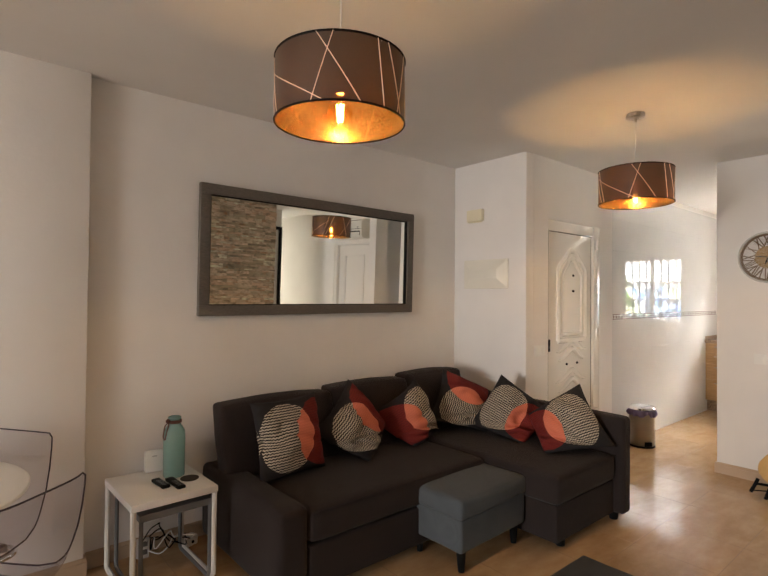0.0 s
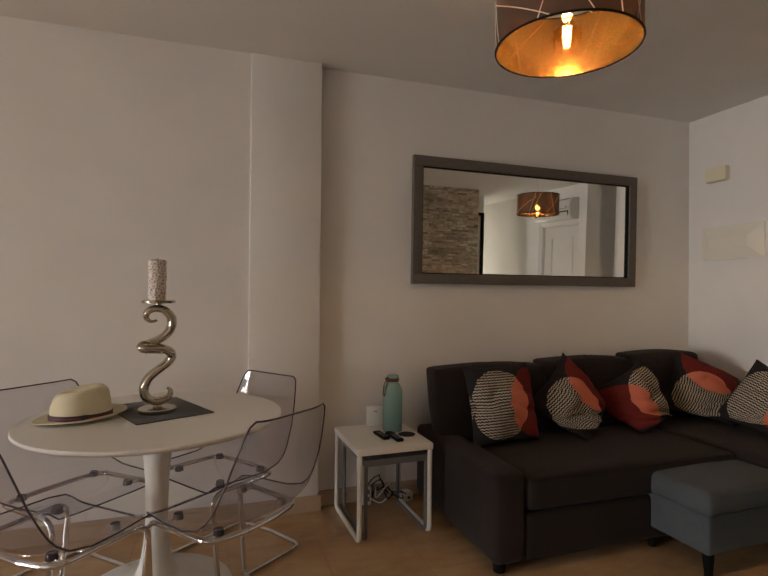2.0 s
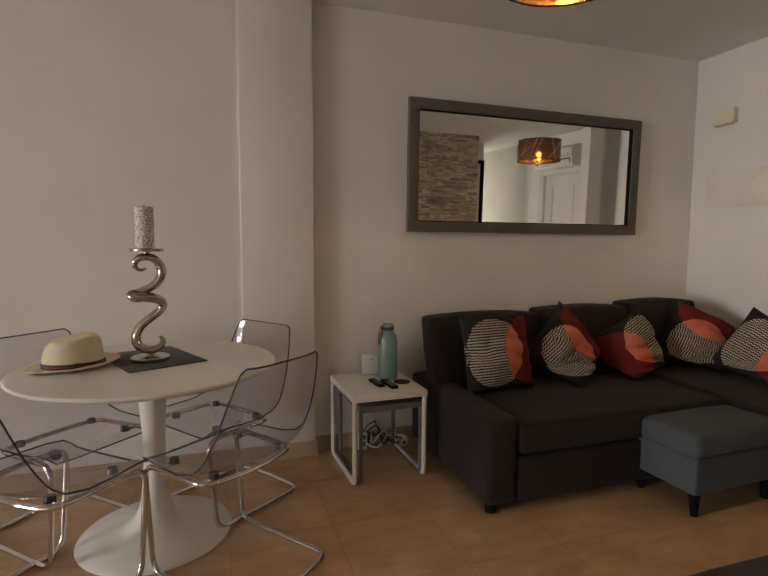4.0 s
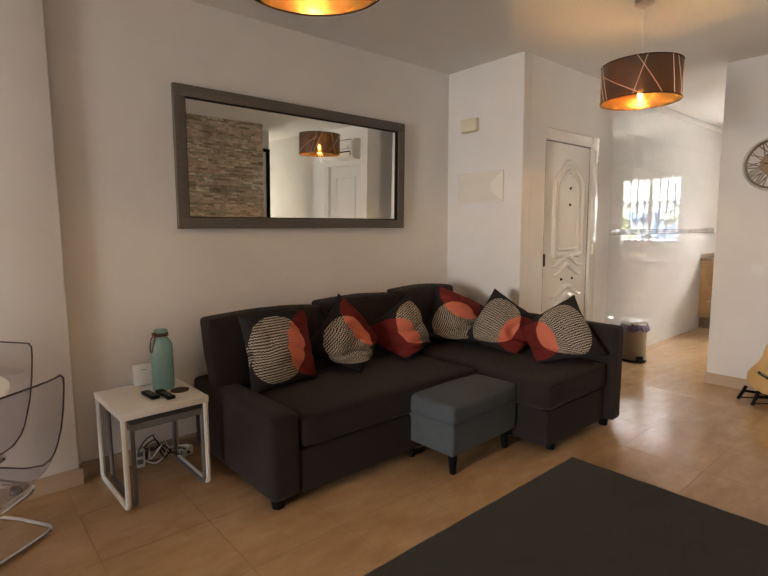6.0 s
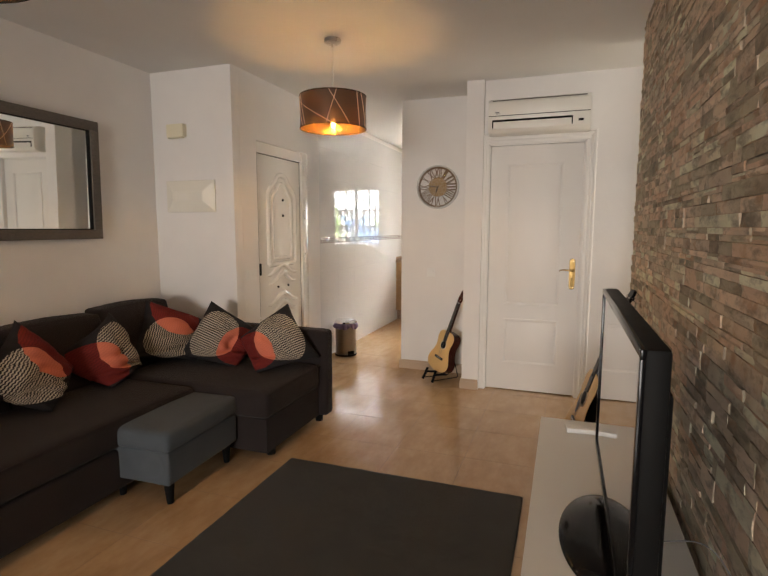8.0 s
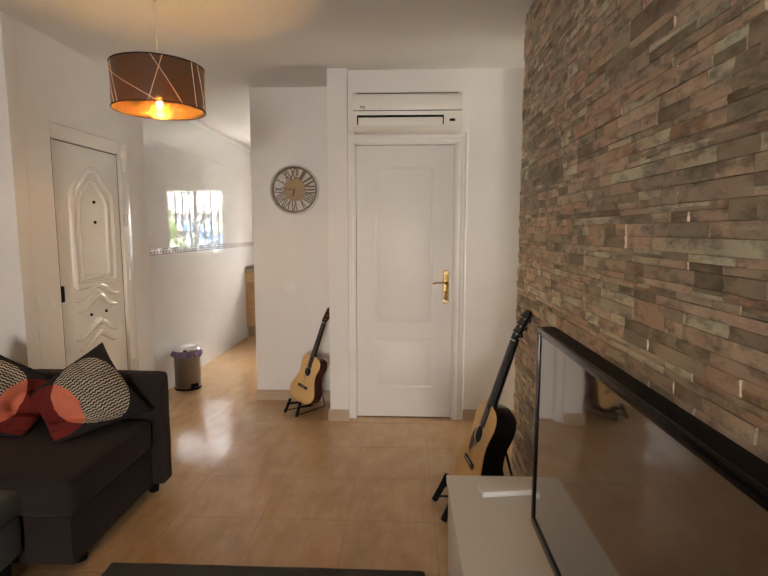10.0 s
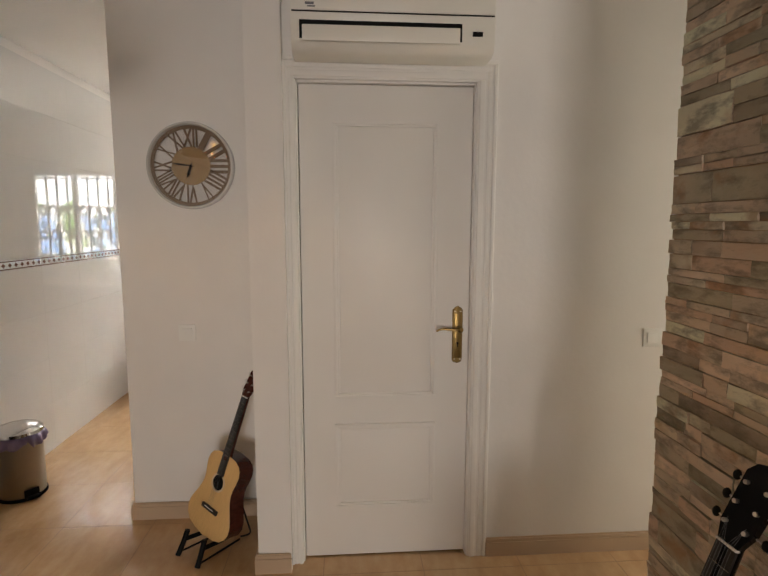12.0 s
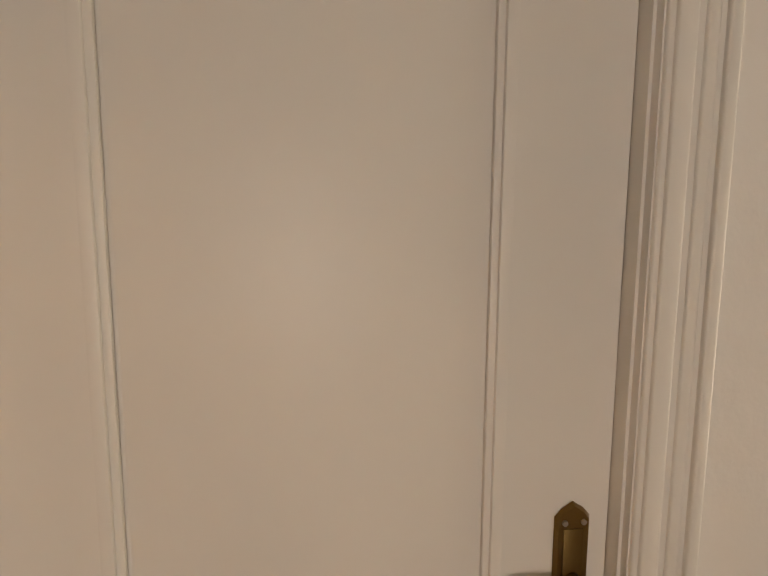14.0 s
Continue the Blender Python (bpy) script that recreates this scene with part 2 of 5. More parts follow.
def pillow_cloth():
    """Black cotton with a striped disc, a red disc and the coral lens where they cross."""
    n = Nodes("printed_cushion_cotton", 0.9, 0, 0.2)
    flat = n.add("Attribute")
    flat.attribute_name = "cloth"
    sp = n.add("SeparateXYZ", {0: flat.outputs["Vector"]})
    x, y = sp.outputs[0], sp.outputs[1]

    def disc(cx, cy, rx, ry):
        dx = n.math("DIVIDE", n.math("SUBTRACT", x, cx), rx)
        dy = n.math("DIVIDE", n.math("SUBTRACT", y, cy), ry)
        return n.math("LESS_THAN", n.math("ADD", n.math("MULTIPLY", dx, dx), n.math("MULTIPLY", dy, dy)), 1.0)

    left, right = disc(-0.050, -0.003, 0.166, 0.192), disc(0.172, -0.003, 0.168, 0.192)
    zig = n.math("PINGPONG", n.math("MULTIPLY", x, 52.0), 0.5)
    rows = n.math("FRACT", n.math("MULTIPLY_ADD", y, 66.0, n.math("MULTIPLY", zig, 0.75)))
    stripe = n.math("LESS_THAN", rows, 0.5)
    cols = n.math("LESS_THAN", n.math("FRACT", n.math("MULTIPLY", x, 27.0)), 0.10)
    cream = n.mix(stripe, (0.022, 0.02, 0.02), (0.50, 0.44, 0.35))
    cream = n.mix(n.math("MULTIPLY", cols, 0.3), cream, (0.04, 0.035, 0.035))
    red = n.mix(n.math("MULTIPLY", stripe, 0.45), (0.18, 0.022, 0.018), (0.09, 0.014, 0.013))
    coral = n.mix(n.math("MULTIPLY", stripe, 0.3), (0.68, 0.20, 0.12), (0.50, 0.13, 0.08))
    c = n.mix(left, (0.022, 0.02, 0.021), cream)
    c = n.mix(right, c, red)
    c = n.mix(n.math("MULTIPLY", left, right), c, coral)
    n.colour(c)
    n.bump(n.math("ADD", n.noise(16, 6), n.math("MULTIPLY", n.noise(300, 2), 0.3)), 0.5, 0.016)
    return n.m


CUSHION = pillow_cloth()


# ---- mesh helpers ----
def box(bm, x0, y0, z0, x1, y1, z1, bevel=0.0, seg=2):
    m = Matrix.Translation(((x0 + x1) / 2, (y0 + y1) / 2, (z0 + z1) / 2)) @ Matrix.Diagonal((abs(x1 - x0), abs(y1 - y0), abs(z1 - z0), 1))
    vs = bmesh.ops.create_cube(bm, size=1, matrix=m)["verts"]
    if bevel:
        es = list({e for v in vs for e in v.link_edges})
        bmesh.ops.bevel(bm, geom=es, offset=bevel, segments=seg, profile=0.6, affect="EDGES")
    return vs


def boxes(*rows, bevel=0.0):
    bm = bmesh.new()
    for r in rows:
        box(bm, *r, bevel=bevel)
    return bm


def cyl(bm, x, y, z0, z1, r0, r1=None, seg=32, axis="z", cap=True):
    r1 = r0 if r1 is None else r1
    turn = {"z": Matrix(), "x": Matrix.Rotation(radians(90), 4, "Y"), "y": Matrix.Rotation(radians(-90), 4, "X")}[axis]
    place = {"z": (x, y, (z0 + z1) / 2), "x": ((z0 + z1) / 2, x, y), "y": (x, (z0 + z1) / 2, y)}[axis]
    bmesh.ops.create_cone(bm, cap_ends=cap, segments=seg, radius1=r0, radius2=r1, depth=abs(z1 - z0), matrix=Matrix.Translation(place) @ turn)


def lathe(bm, profile, seg=40, x=0, y=0, sx=1.0, sy=1.0, wave=None, cap=True):
    rings = []
    for i, (r, z) in enumerate(profile):
        ring = []
        for k in range(seg):
            a = 2 * math.pi * k / seg
            rr, zz = (r, z) if wave is None else wave(r, z, a, i)
            ring.append(bm.verts.new((x + rr * math.cos(a) * sx, y + rr * math.sin(a) * sy, zz)))
        rings.append(ring)
    for a, b in zip(rings, rings[1:]):
        for k in range(seg):
            bm.faces.new((a[k], a[(k + 1) % seg], b[(k + 1) % seg], b[k]))
    if cap and profile[0][0] > 0:
        bm.faces.new(rings[0][::-1])
    if cap and profile[-1][0] > 0:
        bm.faces.new(rings[-1])


def round_path(pts, r, seg=5):
    """A polyline whose corners are rounded by about r."""
    pts = [Vector(p) for p in pts]
    out = [pts[0]]
    for a, b, c in zip(pts, pts[1:], pts[2:]):
        k = min(r, (a - b).length * 0.49, (c - b).length * 0.49)
        p, q = b + (a - b).normalized() * k, b + (c - b).normalized() * k
        for i in range(seg + 1):
            t = i / seg
            out.append(p * (1 - t) ** 2 + b * 2 * t * (1 - t) + q * t * t)
    return out + [pts[-1]]


def tube(bm, pts, r, seg=8, closed=False, flat=1.0, radii=None, side=None):
    """A tube of radius r along pts; flat squeezes it across; radii varies it along the way."""
    pts = [Vector(p) for p in pts]
    n = len(pts)
    up = Vector(side) if side else None
    rings = []
    for i, p in enumerate(pts):
        a = pts[i - 1] if (i or closed) else p
        b = pts[(i + 1) % n] if (i < n - 1 or closed) else p
        d = (b - a).normalized()
        if side is None:
            if up is None:
                up = Vector((0, 0, 1)) if abs(d.z) < 0.9 else Vector((1, 0, 0))
            up = (up - d * up.dot(d)).normalized()
            u = up
        else:
            u = (up - d * up.dot(d)).normalized()
        v = d.cross(u)
        k = r if radii is None else radii[i]
        rings.append([bm.verts.new(p + (u * math.cos(t) * k * flat + v * math.sin(t) * k)) for t in (2 * math.pi * j / seg for j in range(seg))])
    pairs = list(zip(rings, rings[1:])) + ([(rings[-1], rings[0])] if closed else [])
    for a, b in pairs:
        for k in range(seg):
            bm.faces.new((a[k], a[(k + 1) % seg], b[(k + 1) % seg], b[k]))
    if not closed:
        bm.faces.new(rings[0][::-1])
        bm.faces.new(rings[-1])


def finish(name, bm, mat, smooth=True, angle=38):
    bmesh.ops.recalc_face_normals(bm, faces=bm.faces[:])
    me = bpy.data.meshes.new(name)
    bm.to_mesh(me)
    bm.free()
    for m in mat if isinstance(mat, (list, tuple)) else [mat]:
        me.materials.append(m)
    if smooth:
        me.shade_smooth()
        me.set_sharp_from_angle(angle=radians(angle))
    return me


def part(name, bm, mat, parent, label="", **k):
    """bm as one mesh object under parent, given in the parent's own space."""
    ob = new(name, finish(name, bm, mat, **k))
    ob.parent = parent
    return tagged(ob, label)


def whole(name, bm, mat, label, category, group="", at=None, kind="", **k):
    ob = new(name, finish(name, bm, mat, **k))
    if at:
        ob.matrix_world = at
    return tagged(ob, label, category, group, kind)


def thing(name, label, category="", at=None, group="", kind=""):
    ob = new(name)
    if at:
        ob.matrix_world = at
    return tagged(ob, label, category, group, kind)


def structure(name, bm, mat, label="", **k):
    return tagged(new(name, finish(name, bm, mat, **k)), label, kind="structure")


H = 2.55

# ---- rooms ----
structure("ceiling", boxes((-4.3, -2.6, H, 9.3, 3.9, H + 0.12)), CEILING_PAINT, smooth=False)
structure("wall_north", boxes((-4.3, 3.57, 0, 4.55, 3.77, H)), PLASTER, "white plastered wall behind the sofa and dining table", smooth=False)
structure("wall_pilaster", boxes((1.32, 3.51, 0, 1.712, 3.57, H), bevel=0.004), PLASTER, "shallow white plaster pilaster beside the side table")
structure("wall_dining_side", boxes((-4.2, 3.524, 0, 1.32, 3.57, H)), PLASTER, "white plastered wall beside the dining table", smooth=False)
structure("wall_fusebox", boxes((4.55, 2.84, 0, 4.65, 3.77, H), bevel=0.004), PLASTER, "narrow white wall with the fuse box cover")
structure("wall_entrance", boxes((4.65, 2.84, 0, 4.858, 2.99, H), (5.70, 2.84, 0, 5.83, 2.99, H), (4.858, 2.84, 2.06, 5.70, 2.99, H), (5.83, 2.865, 0, 6.0, 2.99, H)), PLASTER, "white wall round the entrance door", smooth=False)
structure("wall_clock", boxes((6.0, 1.30, 0, 6.12, 1.99, H), bevel=0.005), PLASTER, "white wall carrying the clock beside the kitchen opening")
structure("wall_pier", boxes((5.55, 1.16, 0, 6.0, 1.30, H), (5.60, 1.11, 2.05, 5.75, 1.16, H), (5.63, 1.11, 0, 5.75, 1.16, 2.05)), PLASTER, smooth=False)
structure("wall_east", boxes((5.60, -2.6, 0, 5.75, 0.39, H), (5.60, 0.39, 2.05, 5.75, 1.11, H)), PLASTER, "white wall with the interior door", smooth=False)
structure("wall_behind_door", boxes((5.76, -0.2, 0, 5.80, 1.3, H)), PLASTER, smooth=False)
structure("wall_tv", boxes((-4.3, -0.02, 0, 4.71, 0.105, H)), PLASTER, "wall behind the stone cladding", smooth=False)
structure("wall_corridor", boxes((4.66, -0.45, 0, 5.06, -0.33, H), (4.85, -2.6, 0, 4.95, -1.4, H), (4.85, -1.4, 2.0, 4.95, -0.45, H), (4.56, -0.33, 0, 4.71, -0.02, H)), PLASTER, smooth=False)
# unseen walls added to keep the side lamp's light to the corridor doorway
structure("wall_side_room", boxes((3.4, -1.6, 0, 4.85, -1.5, H), (3.4, -1.5, 0, 3.5, -0.02, H)), PLASTER, smooth=False)
structure("wall_corridor_end", boxes((4.2, -2.6, 0, 5.6, -2.5, H)), PLASTER, smooth=False)
structure("wall_kitchen_north", boxes((6.0, 2.885, 0, 9.3, 3.0, H)), PLASTER, smooth=False)
structure("wall_kitchen_east", boxes((9.1, 0.6, 0, 9.25, 1.51, H), (9.1, 2.40, 0, 9.25, 2.885, H), (9.1, 1.51, 0, 9.25, 2.40, 1.05), (9.1, 1.51, 2.03, 9.25, 2.40, H)), PLASTER, smooth=False)
structure("wall_kitchen_south", boxes((5.8, 1.18, 0, 9.3, 1.30, H)), PLASTER, smooth=False)
# unseen wall, its opening sized to shape the light from the west
structure("wall_west", boxes((-4.3, -0.1, 0, -4.2, 0.15, H), (-4.3, 0.15, 2.1, -4.2, 0.6, H), (-4.3, 2.1, 0, -4.2, 3.6, H), (-4.3, 0.6, 2.1, -4.2, 2.1, H)), PLASTER, smooth=False)
structure("subfloor", boxes((-4.3, -2.6, -0.14, 9.3, 3.9, -0.012)), GROUT, smooth=False)
structure("ground", boxes((-40, -40, -0.4, 60, 40, -0.15)), GROUT, smooth=False)

# baseboards: (x0, y0, x1, y1)
BB = [(-4.2, 3.510, 1.306, 3.524), (1.306, 3.496, 1.726, 3.51), (1.712, 3.51, 1.726, 3.556), (1.726, 3.556, 4.536, 3.57),
      (4.536, 2.826, 4.55, 3.57), (4.55, 2.826, 4.856, 2.84), (5.70, 2.826, 5.83, 2.84), (5.83, 2.826, 5.844, 2.865),
      (5.986, 1.314, 6.0, 2.004), (6.0, 1.99, 6.12, 2.004), (5.55, 1.30, 5.986, 1.314), (5.536, 1.16, 5.55, 1.314), (5.586, -2.5, 5.60, 0.305)]
for x0, y0, x1, y1 in BB:
    structure("baseboard", boxes((x0, y0, 0, x1, y1, 0.066), (x0 + 0.004, y0 + 0.004, 0.066, x1 - 0.004, y1 - 0.004, 0.071), (x0 + 0.0015, y0 + 0.0015, 0.071, x1 - 0.0015, y1 - 0.0015, 0.082), (x0 + 0.005, y0 + 0.005, 0.082, x1 - 0.005, y1 - 0.005, 0.088)), BASEBOARD, "beige ceramic baseboard with a thin rounded top")


# ---- interior door with two raised fields ----
def interior_door():
    door = thing("door_1", "white painted interior door with two panels and a brass handle", "door", kind="structure")
    x = 5.635
    bm = boxes((x, 0.395, 0.008, x + 0.035, 1.105, 2.035), bevel=0.002)
    part("leaf", bm, DOOR_PAINT, door)
    for z0, z1 in ((0.735, 1.895), (0.235, 0.62)):
        bm = bmesh.new()
        for o, w, p in ((0.0, 0.014, 0.013), (0.0135, 0.009, 0.008)):
            y0, y1, a, b = 0.535 + o, 0.972 - o, z0 + o, z1 - o
            for r in ((y0, a, y1, a + w), (y0, b - w, y1, b), (y0, a + w, y0 + w, b - w), (y1 - w, a + w, y1, b - w)):
                box(bm, x - p, r[0], r[1], x + 0.001, r[2], r[3], 0.0025)
        part("panel_moulding", bm, DOOR_PAINT, door)
        part("panel", boxes((x - 0.003, 0.562, z0 + 0.027, x + 0.001, 0.945, z1 - 0.027), bevel=0.002), DOOR_PAINT, door)
    # frame: jambs, stepped architrave
    bm = bmesh.new()
    for y0, y1 in ((1.108, 1.165), (0.30, 0.3942)):
        box(bm, 5.612, y0, 0, 5.70, y1, 2.045)
    box(bm, 5.612, 0.30, 2.037, 5.70, 1.165, 2.055)
    part("door_frame", bm, DOOR_PAINT, door, smooth=False)
    bm = bmesh.new()
    for k, (w0, w1, p) in enumerate(((0.0, 0.085, 0.010), (0.008, 0.032, 0.0145), (0.042, 0.058, 0.0135), (0.066, 0.082, 0.0165))):
        yl0, yl1 = 1.113 + w0 * 0.58, 1.113 + w1 * 0.58
        yr1, yr0 = 0.388 - w0, 0.388 - w1
        zt0, zt1 = 2.045 + w0, 2.045 + w1
        xf = 5.605 - p
        box(bm, xf, yl0, 0, 5.612, yl1, zt0, 0.003)
        box(bm, xf, yr0, 0, 5.612, yr1, zt0, 0.003)
        box(bm, xf - 0.0005, yr0, zt0, 5.612, yl1, zt1, 0.003)
    part("architrave", bm, DOOR_PAINT, door, angle=60)
    handle = thing("handle", "")
    handle.parent = door
    tagged(handle, "aged brass lever handle on a long backplate")
    y, zb, zt = 0.443, 0.888, 1.133
    bm = bmesh.new()
    out = [(-0.017, 0.0), (-0.0225, 0.012), (-0.0225, 0.233), (-0.014, 0.243), (0.0, 0.252), (0.014, 0.243), (0.0225, 0.233), (0.0225, 0.012), (0.017, 0.0), (0.0, -0.006)]
    f1 = [bm.verts.new((x - 0.001, y + a, zb + b * 0.98)) for a, b in out]
    f2 = [bm.verts.new((x - 0.007, y + a * 0.86, zb + 0.004 + b * 0.95)) for a, b in out]
    bm.faces.new(f2)
    for i in range(len(out)):
        bm.faces.new((f1[i], f1[(i + 1) % len(out)], f2[(i + 1) % len(out)], f2[i]))
    box(bm, x - 0.0085, y - 0.013, zb + 0.02, x - 0.006, y + 0.013, zt - 0.03, 0.002)
    part("backplate", bm, BRASS, handle)
    bm = bmesh.new()
    cyl(bm, y, zt - 0.095, x - 0.045, x - 0.005, 0.011, 0.009, 20, "x")
    pts = [(x - 0.045, y, zt - 0.095), (x - 0.05, y + 0.012, zt - 0.092), (x - 0.05, y + 0.035, zt - 0.094), (x - 0.048, y + 0.062, zt - 0.089), (x - 0.044, y + 0.085, zt - 0.093), (x - 0.042, y + 0.098, zt - 0.101)]
    pts = round_path(pts, 0.012, 3)
    tube(bm, pts, 0.007, 10, flat=0.75, radii=[0.0095 - 0.004 * i / len(pts) for i in range(len(pts))])
    bmesh.ops.create_uvsphere(bm, u_segments=14, v_segments=8, radius=0.0125, matrix=Matrix.Translation((x - 0.047, y - 0.004, zt - 0.095)))
    part("lever", bm, BRASS, handle)
    bm = bmesh.new()
    cyl(bm, y, zb + 0.085, x - 0.0105, x - 0.008, 0.005, None, 12, "x")
    box(bm, x - 0.0105, y - 0.002, zb + 0.068, x - 0.008, y + 0.002, zb + 0.085)
    part("keyhole", bm, BLACK, handle)
    bm = bmesh.new()
    for dy, dz in ((-0.012, zt - 0.022), (0.012, zt - 0.022), (-0.012, zb + 0.014), (0.012, zb + 0.014)):
        cyl(bm, y + dy, dz, x - 0.0095, x - 0.006, 0.0035, None, 10, "x")
    part("screws", bm, NICKEL, handle)


interior_door()


# ---- entrance door: gloss white steel leaf with pressed arches ----
def entrance_door():
    door = thing("door_2", "gloss white security entrance door with pressed arch relief", "door", kind="structure")
    yf = 2.862
    x0, x1 = 4.871, 5.586
    part("leaf", boxes((x0, yf, 0.01, x1, yf + 0.05, 1.966), bevel=0.002), GLOSS_DOOR, door)
    bm = bmesh.new()
    box(bm, 5.590, 2.837, 0, 5.70, 2.93, 2.06, 0.004)
    box(bm, 4.862, 2.843, 1.971, 5.590, 2.93, 2.059, 0.004)
    part("door_frame", bm, GLOSS_DOOR, door, "gloss white steel door frame")
    # solid black strips put in for the shade between leaf and frame
    part("threshold_gap", boxes((4.8605, yf - 0.016, 0.0, 4.8705, yf + 0.045, 2.05), (5.5855, yf - 0.001, 0.0, 5.5895, yf + 0.045, 1.966), (4.94, yf - 0.001, 1.9655, 5.5895, yf + 0.045, 1.9715)), BLACK, door, "black strips as the shade in the gap round the leaf")

    def arch(cx, w, zb, zs, zt, r):
        d = zt - zs
        half = [(w, zb), (w, zs), (w * 0.80, zs + d * 0.30), (w * 0.45, zs + d * 0.62), (w * 0.30, zs + d * 0.92), (w * 0.10, zt)]
        pts = [(cx - a, z) for a, z in half] + [(cx + a, z) for a, z in half[::-1]]
        bm = bmesh.new()
        tube(bm, round_path([(x, yf, z) for x, z in pts + [pts[0]]], 0.04, 4), r, 8, side=(0, 1, 0), flat=0.85)
        return bm

    cx = 5.26
    for w, zb, zs, zt, r in ((0.222, 1.06, 1.66, 1.823, 0.024), (0.155, 1.11, 1.61, 1.750, 0.017)):
        part("relief", arch(cx, w, zb, zs, zt, r), GLOSS_DOOR, door)
    for k, z in enumerate((1.00, 0.925, 0.745, 0.67)):
        w = 0.25 - 0.03 * (k % 2)
        pts = [(cx - w + 2 * w * i / 24, yf, z + 0.055 * math.cos(math.pi * (i - 12) / 12) * (1 - abs(i - 12) / 26)) for i in range(25)]
        bm = bmesh.new()
        tube(bm, pts, 0.018, 8, side=(0, 1, 0), flat=0.9, radii=[0.008 + 0.018 * math.sin(math.pi * i / 24) for i in range(25)])
        part("relief", bm, GLOSS_DOOR, door)
    part("relief", arch(cx, 0.19, 0.12, 0.36, 0.46, 0.017), GLOSS_DOOR, door)
    for x, z in ((5.277, 1.613), (5.277, 1.478), (5.174, 0.858), (5.345, 0.858)):
        bm = bmesh.new()
        bmesh.ops.create_uvsphere(bm, u_segments=12, v_segments=8, radius=0.011, matrix=Matrix.Translation((x, yf - 0.003, z)))
        part("stud", bm, BLACK, door, "small dark screw cap")
    part("lock", boxes((4.885, yf - 0.012, 0.98, 4.91, yf + 0.002, 1.08), bevel=0.004), BLACK, door, "dark lock cover")
    for z in (0.35, 1.05, 1.45, 1.85):
        bm = bmesh.new()
        cyl(bm, 5.604, 2.816, z, z + 0.09, 0.009)
        part("hinge", bm, GLOSS_DOOR, door, "white barrel hinge")


entrance_door()


def plate(name, label, x, y, z, w, h, face, rockers=1, mat=SWITCH):
    """A switch plate on a wall that faces -x ("x") or -y ("y")."""
    ob = thing(name, label, "switch")
    bm = boxes((-w / 2, -0.006, -h / 2, w / 2, 0, h / 2), bevel=0.003)
    part("plate", bm, mat, ob)
    s = w / rockers
    for k in range(rockers):
        c = -w / 2 + s * (k + 0.5)
        part("rocker", boxes((c - s * 0.3, -0.011, -h * 0.28, c + s * 0.3, -0.006, h * 0.28), bevel=0.002), mat, ob)
    ob.matrix_world = pose(x, y, z, 0, 0, -90 if face == "x" else 0)
    return ob


plate("light_switch", "single white light switch on the wall below the clock", 5.999, 1.693, 0.955, 0.082, 0.082, "x")
plate("light_switch", "double white light switch on the wall beside the interior door", 5.599, -0.448, 0.993, 0.155, 0.082, "x", 2)
plate("light_switch", "double cream light switch beside the entrance door", 4.735, 2.839, 1.0, 0.145, 0.082, "y", 2)

fuse = thing("fuse_box_cover", "cream plastic fuse box cover set on the wall", "fuse box")
part("rim", boxes((4.537, 3.0, 1.49, 4.549, 3.45, 1.73), bevel=0.005), PANEL_CREAM, fuse)
bm = bmesh.new()
o = [(3.012, 1.502), (3.438, 1.502), (3.438, 1.718), (3.012, 1.718)]
i4 = [(3.10, 1.575), (3.38, 1.575), (3.38, 1.645), (3.10, 1.645)]
a = [bm.verts.new((4.5375, y, z)) for y, z in o]
b = [bm.verts.new((4.519, y, z)) for y, z in i4]
bm.faces.new(b)
for k in range(4):
    bm.faces.new((a[k], a[(k + 1) % 4], b[(k + 1) % 4], b[k]))
part("lid", bm, PANEL_CREAM, fuse, smooth=False)
bell = thing("doorbell_chime", "cream plastic doorbell chime high on the wall", "doorbell")
part("housing", boxes((4.505, 3.245, 2.055, 4.549, 3.40, 2.15), bevel=0.006), CREAM, bell)
part("grille", boxes(*[(4.502, 3.26 + 0.02 * k, 2.045, 4.54, 3.27 + 0.02 * k, 2.056) for k in range(7)]), CREAM, bell)


# ---- kitchen: tiled wall, cupboards, window ----
def kitchen_cupboard():
    for k, (ya, yb) in enumerate(((2.36, 2.88), (1.84, 2.355), (1.32, 1.835))):
        c = thing("kitchen_cupboard", "light wood kitchen drawer unit with four drawers", "kitchen cupboard", group="kitchen units")
        part("body", boxes((8.54, ya, 0.14, 9.09, yb, 0.86)), SOCLE_WOOD, c, smooth=False)
        part("plinth", boxes((8.58, ya, 0.0, 9.09, yb, 0.14)), GRANITE, c, "speckled granite plinth", smooth=False)
        for z0, z1 in ((0.145, 0.40), (0.405, 0.60), (0.605, 0.735), (0.74, 0.858)):
            d = thing("drawer", "")
            d.parent = c
            part("drawer_front", boxes((8.52, ya + 0.004, z0, 8.54, yb - 0.004, z1), bevel=0.003), SOCLE_WOOD, d)
            bm = bmesh.new()
            tube(bm, round_path([(8.52, ya + 0.12, z1 - 0.04), (8.495, ya + 0.12, z1 - 0.04), (8.495, yb - 0.12, z1 - 0.04), (8.52, yb - 0.12, z1 - 0.04)], 0.015), 0.006)
            part("handle", bm, CHROME, d, "chrome bar handle")


kitchen_cupboard()
